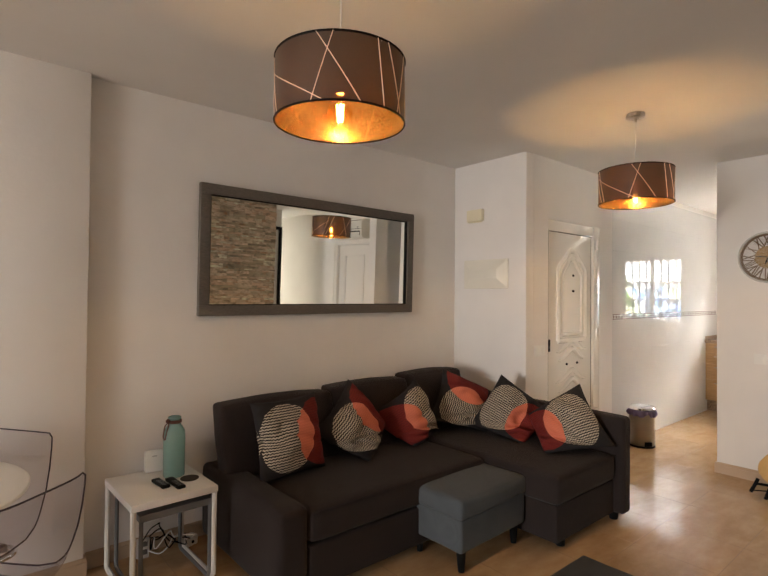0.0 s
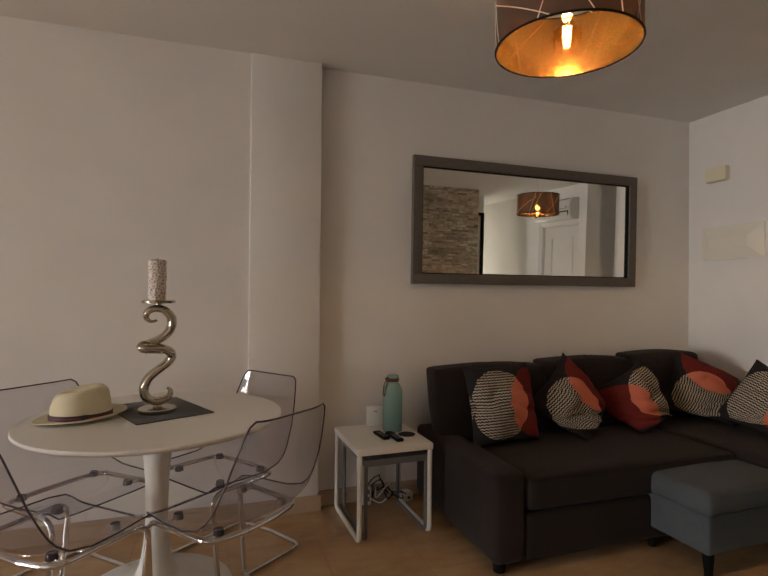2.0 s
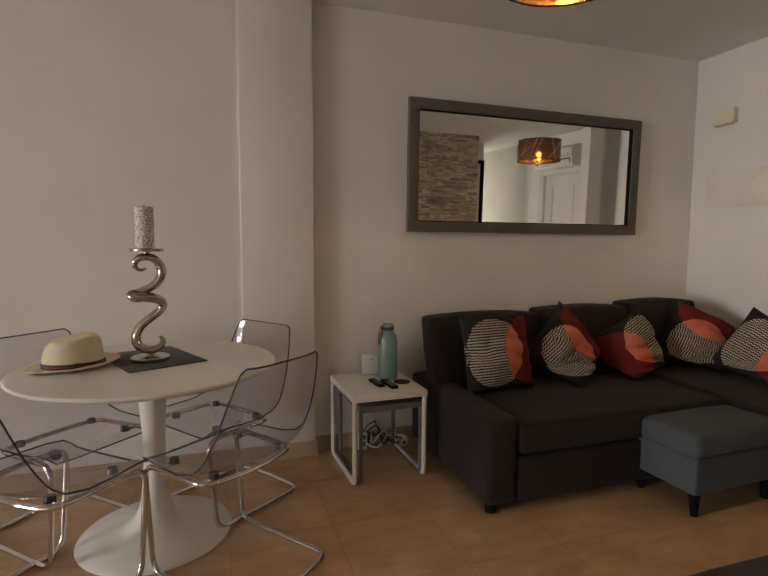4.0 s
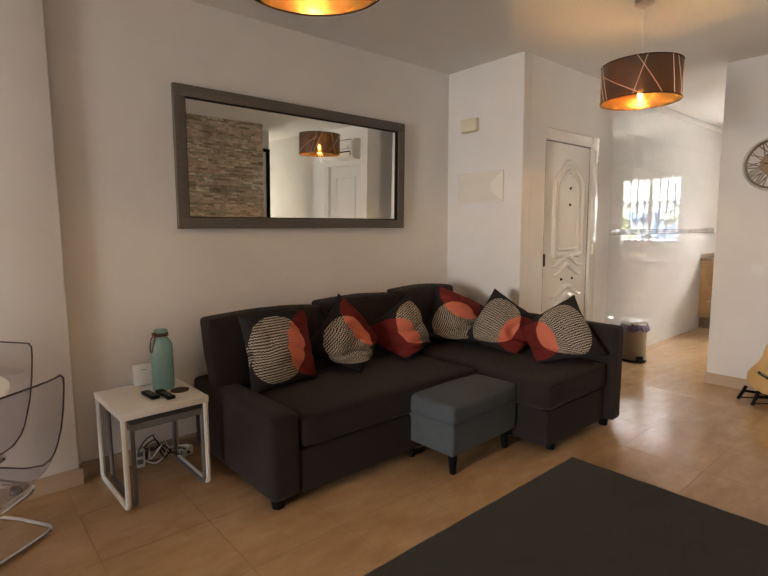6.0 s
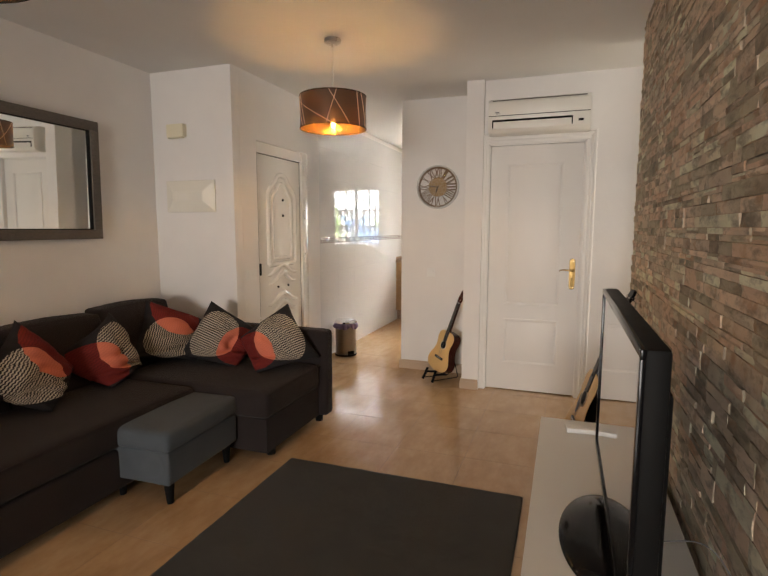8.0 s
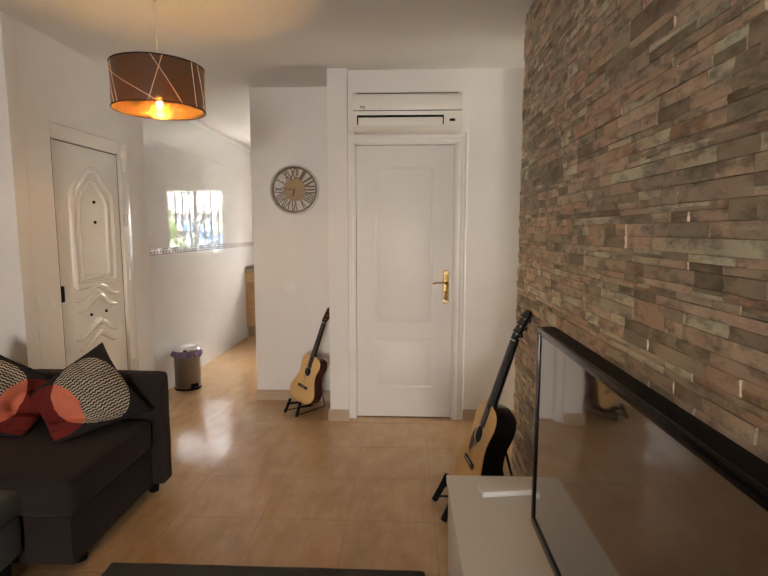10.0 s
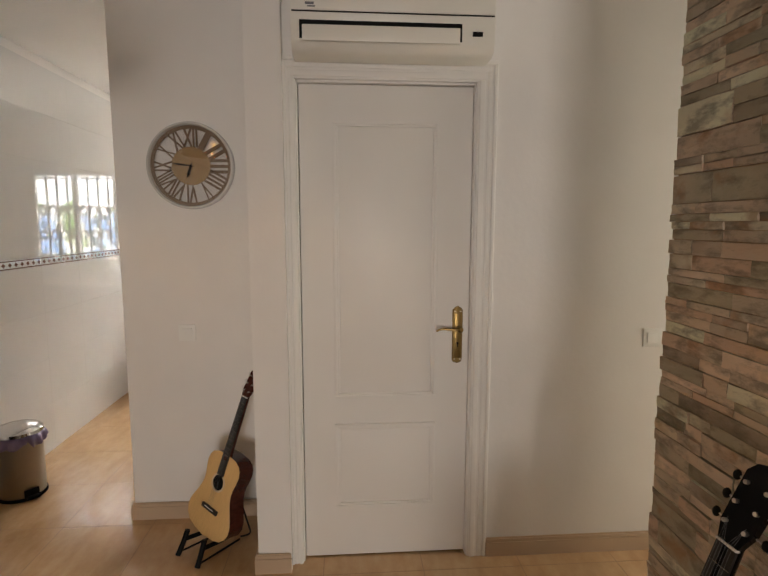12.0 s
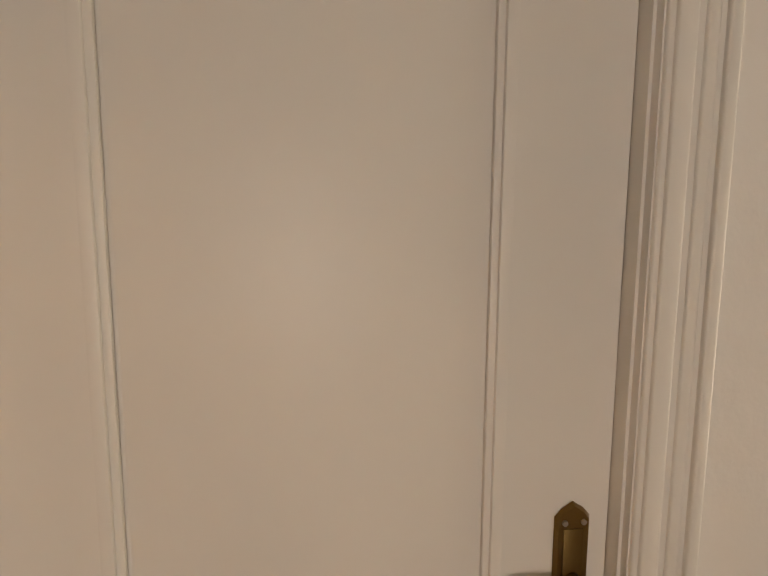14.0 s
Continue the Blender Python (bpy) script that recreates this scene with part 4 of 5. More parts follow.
PILLOWS = [  # middle, lean back, turn about the upright, turn of the print, slump, curl, dents
    (2.630, 3.045, 77, -4, 1, 0.0, 0.2, ((-0.21, -0.01, 0.055, 0, 0.03, 0.045), (-0.11, 0.0, 0, -0.01, 0.018, 0.04)), "upright scatter cushion, striped disc and red disc, at the armrest"),
    (3.125, 3.085, 70, -6, 40, 0.85, 0.3, ((-0.04, -0.12, 0, 0.01, 0.02, 0.05),), "slumped scatter cushion standing on its corner, striped and coral"),
    (3.625, 3.06, 66, 2, 206, 1.15, 1.2, ((0.05, -0.13, 0, 0.015, 0.02, 0.06),), "slumped scatter cushion with a large red disc"),
    (4.105, 3.07, 68, 22, 66, 0.7, 0.5, ((0.02, -0.12, 0, 0.02, 0.025, 0.05),), "slumped scatter cushion in the sofa corner, grey below red"),
    (4.20, 2.73, 68, 56, 328, 1.0, 0.6, ((0.09, -0.04, -0.03, 0.0, 0.045, 0.05), (0.20, 0.03, -0.05, 0, 0.02, 0.06)), "folded scatter cushion with striped and red discs"),
    (4.235, 2.33, 67, 76, 214, 1.0, 0.6, ((-0.12, -0.08, 0.01, 0.0, 0.03, 0.04),), "scatter cushion against the side panel, striped disc uppermost"),
]
for k, (x, y, lean, turn, spin, slump, curl, dents, text) in enumerate(PILLOWS):
    me = finish("scatter_cushion", pillow(0.43, k + 1, spin, slump, curl, dents), CUSHION, angle=180)
    at = pose(x, y, 0, 0, 0, -turn) @ pose(0, 0, 0, lean)
    drop = min((at @ v.co).z for v in me.vertices)
    ob = new("scatter_cushion", me)
    ob.matrix_world = Matrix.Translation((0, 0, 0.428 - drop)) @ at
    tagged(ob, text, "cushion", "cushions on the sofa")

whole("rug", soft_box(1.86, 0.655, 0.0, 3.845, 1.99, 0.018, 0.008, 0.0, n=40), RUG, "dark grey short pile rug on the tiles", "rug")


# ---- side tables, one nested under the other ----
def side_table(w, d, h, mat, bar, name, label):
    t = thing(name, label, "side table")
    part("top", boxes((-w / 2, -d / 2, h - 0.032, w / 2, d / 2, h), bevel=0.002), mat, t)
    for s in (-1, 1):
        x = s * (w / 2 - bar / 2)
        y0, y1 = -d / 2 + bar / 2, d / 2 - bar / 2
        bm = bmesh.new()
        tube(bm, round_path([(x, y0, h - 0.034), (x, y0, bar / 2), (x, y1, bar / 2), (x, y1, h - 0.034)], 0.03), bar / 2, 8)
        part("leg_frame", bm, mat, t, "bent tube leg frame")
    return t


T_AT = pose(2.01, 3.275, 0, 0, 0, 1.5)
side_table(0.405, 0.46, 0.467, WHITE_LACQUER, 0.026, "side_table", "white square side table with tube legs beside the sofa").matrix_world = T_AT
side_table(0.345, 0.42, 0.405, GREY_METAL, 0.02, "nesting_table", "smaller grey nesting table pushed under the white one").matrix_world = T_AT @ pose(0.012, 0.0, 0)


def bottle():
    b = thing("glass_bottle", "tall teal glass bottle with a cord round its neck", "bottle")
    bm = bmesh.new()
    lathe(bm, [(0.0001, 0.0), (0.046, 0.0), (0.049, 0.006), (0.049, 0.19), (0.046, 0.212), (0.034, 0.232), (0.026, 0.243), (0.026, 0.262), (0.030, 0.265), (0.030, 0.275), (0.024, 0.277), (0.021, 0.272), (0.021, 0.24)], 36)
    part("body", bm, TEAL, b)
    bm = bmesh.new()
    for z in (0.250, 0.258):
        tube(bm, [(0.029 * math.cos(a), 0.029 * math.sin(a), z) for a in (2 * math.pi * k / 20 for k in range(20))], 0.004, 6, closed=True)
    tube(bm, round_path([(-0.026, -0.014, 0.256), (-0.05, -0.02, 0.245), (-0.058, -0.02, 0.19), (-0.05, -0.022, 0.175), (-0.044, -0.02, 0.20), (-0.03, -0.016, 0.25)], 0.02), 0.003, 6)
    bmesh.ops.create_uvsphere(bm, u_segments=10, v_segments=8, radius=0.010, matrix=Matrix.Translation((-0.036, -0.018, 0.262)))
    part("cord", bm, painted("brown_cord", (0.12, 0.05, 0.035), 0.8, 200, 0.3, 0.2), b, "knotted brown cord")
    for o in b.children:
        o.data.transform(Matrix.Scale(1.12, 4))
    b.matrix_world = pose(2.094, 3.335, 0.467)


bottle()
router = thing("router", "small white plastic internet router standing upright", "router")
part("housing", boxes((-0.05, -0.016, 0, 0.05, 0.016, 0.115), bevel=0.012), SWITCH, router)
part("mark", boxes((-0.012, -0.0175, 0.084, 0.012, -0.0155, 0.087)), GREY_METAL, router, "small grey mark")
router.matrix_world = pose(2.03, 3.455, 0.467, -4, 0, -6)
for k, (x, y, r, l) in enumerate(((1.998, 3.235, -84, 0.14), (2.056, 3.195, -98, 0.165))):
    rc = thing("remote_control", "black remote control lying on the side table", "remote control", group="remote controls")
    bm = boxes((-0.02, -l / 2, 0, 0.02, l / 2, 0.016), bevel=0.006)
    part("body", bm, BLACK, rc)
    bm = bmesh.new()
    for i in range(3):
        for j in range(5):
            box(bm, -0.013 + i * 0.01, -l / 2 + 0.015 + j * 0.018, 0.0155, -0.006 + i * 0.01, -l / 2 + 0.023 + j * 0.018, 0.0175)
    part("buttons", bm, GREY_METAL, rc, smooth=False)
    rc.matrix_world = pose(x, y, 0.467, 0, 0, 90 + r + 12 * k)
bm = bmesh.new()
lathe(bm, [(0.0001, 0), (0.045, 0), (0.046, 0.002), (0.045, 0.004), (0.0001, 0.004)], 32)
whole("coaster", bm, painted("dark_cork", (0.03, 0.025, 0.024), 0.8, 120, 0.2, 0.2), "round dark coaster on the side table", "coaster", at=pose(2.142, 3.235, 0.467))

# sockets and cables under the table
strip = thing("extension_socket", "white multi-socket lying by the baseboard under the side table", "extension lead")
part("body", boxes((-0.028, -0.02, 0, 0.028, 0.02, 0.10), bevel=0.005), SWITCH, strip)
part("socket", boxes((-0.016, -0.022, 0.02, 0.016, -0.019, 0.045), (-0.016, -0.022, 0.06, 0.016, -0.019, 0.085)), GREY_METAL, strip)
strip.matrix_world = pose(1.99, 3.50, 0.0, -12, 6, 8)
adaptor = thing("power_adaptor", "white plug adaptor on the floor by the sofa", "adaptor")
part("body", boxes((-0.04, -0.028, 0, 0.04, 0.028, 0.055), bevel=0.01), SWITCH, adaptor)
part("pins", boxes((-0.006, -0.036, 0.02, 0.006, -0.028, 0.032)), BLACK, adaptor)
adaptor.matrix_world = pose(2.235, 3.49, 0, 0, 0, 20)
rng = random.Random(5)
for k in range(5):
    pts = [Vector((1.99 + 0.02 * k, 3.50, 0.09))]
    for j in range(7):
        pts.append(Vector((2.02 + 0.035 * j + rng.uniform(-0.03, 0.03), 3.47 + rng.uniform(-0.05, 0.06), 0.02 + abs(rng.uniform(0, 0.16)) * (1 if j < 4 else 0.4))))
    pts.append(Vector((2.235, 3.49, 0.03)))
    bm = bmesh.new()
    tube(bm, round_path(pts, 0.05, 4), 0.0035, 6)
    whole("cable", bm, SWITCH if k % 2 else BLACK, "loose %s cable looping between plugs" % ("white" if k % 2 else "black"), "cable")
yp = thing("wall_plug", "yellowed plug in the wall socket behind the side table", "plug")
part("socket_plate", boxes((-0.04, -0.012, -0.04, 0.04, 0, 0.04), bevel=0.004), SWITCH, yp)
part("plug", boxes((-0.025, -0.06, -0.03, 0.02, -0.012, 0.02), bevel=0.01), painted("yellow_plastic", (0.45, 0.33, 0.08), 0.5), yp, "dull yellow plug")
yp.matrix_world = pose(2.06, 3.569, 0.30)


# ---- round table and what stands on it ----
def dining_table():
    t = thing("dining_table", "round white pedestal dining table", "dining table")
    bm = bmesh.new()
    lathe(bm, [(0.0001, 0.700), (0.44, 0.700), (0.485, 0.708), (0.498, 0.718), (0.498, 0.724), (0.494, 0.728), (0.0001, 0.728)], 80)
    part("tabletop", bm, WHITE_LACQUER, t)
    bm = bmesh.new()
    lathe(bm, [(0.30, 0.0), (0.303, 0.004), (0.295, 0.012), (0.20, 0.028), (0.13, 0.045), (0.085, 0.075), (0.062, 0.13), (0.048, 0.22), (0.042, 0.32), (0.045, 0.45), (0.055, 0.58), (0.075, 0.66), (0.13, 0.70)], 64)
    part("pedestal", bm, WHITE_LACQUER, t, "white tulip pedestal")
    t.matrix_world = pose(0.925, 2.925, 0)


dining_table()


def chair_profile():
    """Side view of the shell from the front edge to the top of the back: y, z, half width, how far the sides rise."""
    return [(0.245, 0.415, 0.205, 0.0), (0.225, 0.432, 0.222, 0.0), (0.17, 0.436, 0.236, 0.0), (0.08, 0.430, 0.245, 0.004), (-0.01, 0.424, 0.25, 0.012), (-0.09, 0.426, 0.25, 0.028), (-0.15, 0.445, 0.247, 0.045),
            (-0.192, 0.485, 0.243, 0.05), (-0.215, 0.54, 0.237, 0.045), (-0.23, 0.61, 0.228, 0.03), (-0.245, 0.69, 0.215, 0.018), (-0.262, 0.77, 0.197, 0.01), (-0.27, 0.805, 0.185, 0.006), (-0.274, 0.82, 0.165, 0.004)]


def transparent_chair():
    c = thing("dining_chair", "clear smoky plastic shell chair on a chromed cantilever frame", "chair", group="chairs round the table")
    P = chair_profile()
    bm = bmesh.new()
    cols = 15
    grid = []
    for i, (y, z, w, s) in enumerate(P):
        a, b = P[max(i - 1, 0)], P[min(i + 1, len(P) - 1)]
        ty, tz = b[0] - a[0], b[1] - a[1]
        l = math.hypot(ty, tz)
        ny, nz = (tz / l, -ty / l)
        row = []
        for j in range(cols):
            u = 2 * j / (cols - 1) - 1
            lift = s * abs(u) ** 3 + 0.010 * abs(u) ** 6
            row.append(bm.verts.new((u * w, y + ny * lift, z + nz * lift)))
        grid.append(row)
    for a, b in zip(grid, grid[1:]):
        for j in range(cols - 1):
            bm.faces.new((a[j], a[j + 1], b[j + 1], b[j]))
    edge = [v.co.copy() for v in grid[0]] + [r[-1].co.copy() for r in grid[1:]] + [v.co.copy() for v in grid[-1][-2::-1]] + [r[0].co.copy() for r in grid[-2:0:-1]]
    shell = part("shell", bm, CLEAR_SHELL, c, "clear grey-tinted plastic shell", angle=180)
    bm = bmesh.new()
    tube(bm, edge, 0.0032, 6, closed=True)
    part("rim", bm, SMOKE_EDGE, c, "dark polished rim of the shell", angle=180)
    hw = 0.215
    for s in (-1, 1):
        bm = bmesh.new()
        pts = [(s * 0.06, -0.12, 0.405), (s * (hw - 0.01), -0.10, 0.408), (s * hw, 0.20, 0.412), (s * hw, 0.235, 0.38), (s * hw, 0.20, 0.011), (s * hw, -0.27, 0.011), (0, -0.285, 0.011)]
        tube(bm, round_path(pts, 0.055, 6), 0.0105, 10)
        part("side_frame", bm, CHROME, c, "bent chromed steel tube")
    bm = bmesh.new()
    tube(bm, [(-0.07, -0.12, 0.405), (0.07, -0.12, 0.405)], 0.0105, 10)
    part("cross_tube", bm, CHROME, c)
    for x, y in ((-0.15, 0.15), (0.15, 0.15), (-0.15, -0.07), (0.15, -0.07)):
        bm = bmesh.new()
        cyl(bm, x, y, 0.412, 0.432, 0.019, 0.016, 18)
        part("mount", bm, SMOKE_EDGE, c, "dark round mounting pad")
        bm = bmesh.new()
        tube(bm, [(x, y, 0.412), (math.copysign(hw, x), y, 0.412)], 0.006, 8)
        part("mount_arm", bm, CHROME, c)
    return c


chair = transparent_chair()
chair.matrix_world = pose(1.235, 2.61, 0, 0, 0, 39)
for x, y, r in ((1.205, 3.13, 126), (0.585, 3.045, 226), (0.61, 2.60, -42)):
    copy_thing(chair, pose(x, y, 0, 0, 0, r))

whole("placemat", boxes((-0.155, -0.205, 0, 0.155, 0.205, 0.004), bevel=0.0015), fabric("black_placemat", (0.02, 0.02, 0.021), 700), "black woven placemat under the candle holder", "placemat", at=pose(0.918, 3.015, 0.728, 0, 0, 25))


def candle_holder():
    c = thing("candle_holder", "tall nickel candle holder shaped like a double scroll", "candle holder")
    bm = bmesh.new()
    prof = [(0.0001, 0), (0.058, 0), (0.060, 0.004), (0.060, 0.014), (0.056, 0.018), (0.014, 0.020), (0.012, 0.034)]
    lathe(bm, prof, 40)
    part("base", bm, DARK_NICKEL, c, "round nickel foot")
    # the ribbon: a lower scroll, a band that turns over in the middle, an upper scroll
    pts, rad = [], []
    for k in range(15):
        a = radians(60 - k * 20)
        r = 0.020 + 0.0020 * k
        pts.append((0.020 + r * math.cos(a), 0, 0.075 + r * math.sin(a)))
    low = [(-0.042, 0, 0.10), (-0.030, 0, 0.135), (0.000, 0, 0.165), (0.030, -0.004, 0.190), (0.043, -0.008, 0.215), (0.036, -0.014, 0.236), (0.008, -0.022, 0.250), (-0.036, -0.024, 0.252)]
    mid = [(-0.046, -0.012, 0.256), (-0.036, 0.0, 0.266), (0.0, 0.004, 0.280), (0.030, 0, 0.305), (0.044, 0, 0.340), (0.040, 0, 0.375), (0.018, 0, 0.402), (-0.012, 0, 0.408), (-0.036, 0, 0.392), (-0.040, 0, 0.368), (-0.022, 0, 0.352), (-0.004, 0, 0.360)]
    start = [(0.030, 0, 0.092), (0.040, 0, 0.084), (0.040, 0, 0.062), (0.022, 0, 0.044), (-0.004, 0, 0.040), (-0.030, 0, 0.052), (-0.042, 0, 0.078)]
    path = round_path(start + low + mid, 0.03, 4)
    n = len(path)
    rad = [0.025 * (0.30 + 0.70 * min(1, i / 14, (n - 1 - i) / 18)) + 0.007 * math.exp(-((i - 0.52 * n) / 9) ** 2) for i in range(n)]
    bm = bmesh.new()
    rings = []
    for i, p in enumerate(path):
        a, b = path[max(i - 1, 0)], path[min(i + 1, n - 1)]
        d = (b - a).normalized()
        w = Vector((0, 1, 0))
        w = (w - d * w.dot(d)).normalized()
        v = d.cross(w)
        rings.append([bm.verts.new(p + w * math.cos(t) * rad[i] * 1.05 + v * math.sin(t) * rad[i] * 0.62) for t in (2 * math.pi * j / 14 for j in range(14))])
    for a, b in zip(rings, rings[1:]):
        for k in range(14):
            bm.faces.new((a[k], a[(k + 1) % 14], b[(k + 1) % 14], b[k]))
    bm.faces.new(rings[0])
    bm.faces.new(rings[-1])
    part("scroll", bm, DARK_NICKEL, c, "curled nickel ribbon", angle=180)
    bm = bmesh.new()
    lathe(bm, [(0.010, 0.405), (0.010, 0.425), (0.052, 0.427), (0.053, 0.436), (0.050, 0.438), (0.0001, 0.438)], 36)
    part("dish", bm, DARK_NICKEL, c, "round nickel candle dish")
    for o in c.children:
        o.data.transform(Matrix.Diagonal((1.25, 1.25, 1.065, 1)))
    c.matrix_world = pose(0.918, 2.965, 0.732, 0, 0, 8)
    bm = bmesh.new()

    def wave(r, z, a, i):
        k = noise.noise(Vector((math.cos(a) * 2.2, math.sin(a) * 2.2, z * 40)))
        return (r + (0.0016 if abs(k) < 0.16 else 0.0) * (1 if 0 < i < 50 else 0), z)

    lathe(bm, [(0.033, 0.0)] + [(0.0345, 0.002 + 0.134 * k / 50) for k in range(51)] + [(0.030, 0.138), (0.020, 0.134), (0.0001, 0.133)], 110, wave=wave)
    n2 = Nodes("carved_candle_wax", 0.6)
    bumps = n2.add("TexVoronoi", {"Vector": n2.coord(), "Scale": 75}, feature="DISTANCE_TO_EDGE").outputs[0]
    n2.colour(n2.ramp(bumps, [(0.08, (0.74, 0.68, 0.64)), (0.22, (0.34, 0.27, 0.25))]))
    n2.bump(bumps, 0.5, 0.003)
    cd = thing("candle", "pillar candle carved with pale scrolls", "candle", at=pose(0.912, 2.965, 1.1985))
    bm.transform(Matrix.Diagonal((1.0, 1.0, 1.23, 1)))
    part("wax", bm, n2.m, cd, angle=180)
    bm = bmesh.new()
    tube(bm, [(0, 0, 0.160), (0.001, 0, 0.178)], 0.0012, 6)
    part("wick", bm, BLACK, cd)


candle_holder()


def hat():
    h = thing("straw_hat", "cream straw trilby hat with a dark ribbon, on the table", "hat")
    straw = Nodes("cream_straw", 0.8)
    w = straw.add("TexWave", {"Vector": straw.coord(), "Scale": 130, "Distortion": 0.6}, bands_direction="Z").outputs[0]
    straw.colour(straw.ramp(straw.noise(12, 4), [(0.3, (0.66, 0.60, 0.42)), (0.7, (0.74, 0.68, 0.50))]))
    straw.bump(w, 0.25, 0.002)
    bm = bmesh.new()

    def crown(r, z, a, i):
        if z > 0.085:
            z -= 0.024 * math.exp(-(math.sin(a) * r / 0.026) ** 2) * (1.0 if r < 0.080 else 0.3)
            z += 0.012 * math.cos(a)
        pinch = 1 - 0.10 * max(0, -math.cos(a)) ** 2 * max(0, (z - 0.04)) / 0.07 * abs(math.sin(a * 1.0))
        return r * pinch, z

    lathe(bm, [(0.098, 0.006), (0.0965, 0.03), (0.093, 0.06), (0.089, 0.088), (0.085, 0.108), (0.079, 0.118), (0.070, 0.1215), (0.050, 0.119), (0.03, 0.113), (0.0005, 0.110)], 56, sx=1.12, sy=0.92, wave=crown)
    part("crown", bm, straw.m, h, angle=180)
    bm = bmesh.new()

    def curl(r, z, a, i):
        k = max(0.0, (r - 0.10) / 0.05)
        return r, z + k * (0.022 * max(0, math.cos(a)) - 0.004 + 0.014 * abs(math.sin(a)) ** 2)

    lathe(bm, [(0.094, 0.007), (0.105, 0.005), (0.120, 0.004), (0.135, 0.005), (0.150, 0.008), (0.1515, 0.0115), (0.149, 0.012), (0.135, 0.009), (0.120, 0.008), (0.105, 0.009), (0.094, 0.011)], 56, sx=1.08, sy=0.90, wave=curl)
    part("brim", bm, straw.m, h, angle=180)
    bm = bmesh.new()
    lathe(bm, [(0.0992, 0.010), (0.0995, 0.010), (0.0985, 0.030), (0.098, 0.030)], 56, sx=1.12, sy=0.92)
    part("ribbon", bm, painted("navy_ribbon", (0.02, 0.015, 0.03), 0.6, 300, 0.1), h, "dark navy ribbon")
    bm = bmesh.new()
    lathe(bm, [(0.0998, 0.017), (0.1001, 0.017), (0.0997, 0.023), (0.0994, 0.023)], 56, sx=1.12, sy=0.92)
    part("ribbon_stripe", bm, painted("red_stripe", (0.16, 0.012, 0.02), 0.6, 300, 0.1), h, "red stripe of the ribbon")
    part("bow", boxes((0.0, -0.0985, 0.008, 0.026, -0.0905, 0.033), bevel=0.003), painted("navy_bow", (0.02, 0.015, 0.03), 0.6, 300, 0.1), h, "flat ribbon bow")
    h.matrix_world = pose(0.645, 2.93, 0.729, 0, 0, 12)


hat()


# ---- TV bench, television ----
def bench():
    b = thing("tv_bench", "long low white television bench", "tv bench")
    part("top", boxes((2.0, 0.145, 0.455, 3.755, 0.58, 0.482), bevel=0.003), WHITE_LACQUER, b)
    part("carcass", boxes((2.01, 0.155, 0.06, 3.745, 0.555, 0.455)), WHITE_LACQUER, b, smooth=False)
    for k in range(3):
        x = 2.012 + 0.578 * k
        part("door", boxes((x + 0.003, 0.555, 0.065, x + 0.573, 0.573, 0.45), bevel=0.002), WHITE_LACQUER, b, "flat white bench front")
    for x in (2.05, 2.85, 3.68):
        for y in (0.2, 0.5):
            part("foot", boxes((x, y, 0, x + 0.03, y + 0.03, 0.06)), GREY_METAL, b)


bench()


def television():
    t = thing("television", "flat black television with a glossy grey screen on the bench", "television")
    W, hgt = 1.0, 0.585
    part("housing", boxes((-W / 2, -0.045, 0.09, W / 2, 0.0, 0.09 + hgt), bevel=0.010), BLACK, t)
    part("bezel", boxes((-W / 2 + 0.002, -0.002, 0.09, W / 2 - 0.002, 0.008, 0.112), (-W / 2 + 0.002, -0.002, 0.655, W / 2 - 0.002, 0.008, 0.673), (-W / 2 + 0.002, -0.002, 0.112, -W / 2 + 0.02, 0.008, 0.655), (W / 2 - 0.02, -0.002, 0.112, W / 2 - 0.002, 0.008, 0.655), bevel=0.002), GLOSS_BLACK, t, "narrow gloss black bezel")
    scr = Nodes("television_screen", 0.06, 0, 1.0)
    scr.colour((0.02, 0.02, 0.022))
    scr.b.inputs["Coat Weight"].default_value = 1.0
    part("screen", boxes((-W / 2 + 0.02, -0.001, 0.112, W / 2 - 0.02, 0.003, 0.655)), scr.m, t, "glossy dark screen", smooth=False)
    part("back_hump", boxes((-W / 2 + 0.12, -0.075, 0.14, W / 2 - 0.12, -0.045, 0.56), bevel=0.012), BLACK, t)
    bm = bmesh.new()
    for k in range(16):
        box(bm, W / 2 - 0.001, -0.036, 0.18 + k * 0.026, W / 2 + 0.003, -0.018, 0.194 + k * 0.026)
    part("side_vent", bm, GREY_METAL, t, "row of small side ports", smooth=False)
    part("neck", boxes((-0.06, -0.05, 0.015, 0.06, -0.02, 0.16), bevel=0.008), GLOSS_BLACK, t)
    bm = bmesh.new()
    lathe(bm, [(0.0001, 0.0), (0.25, 0.0), (0.256, 0.006), (0.24, 0.014), (0.12, 0.022), (0.0001, 0.024)], 56, sy=0.5)
    part("stand_base", bm, GLOSS_BLACK, t, "oval gloss black stand base")
    t.matrix_world = pose(2.80, 0.362, 0.482, 0, 0, 0)


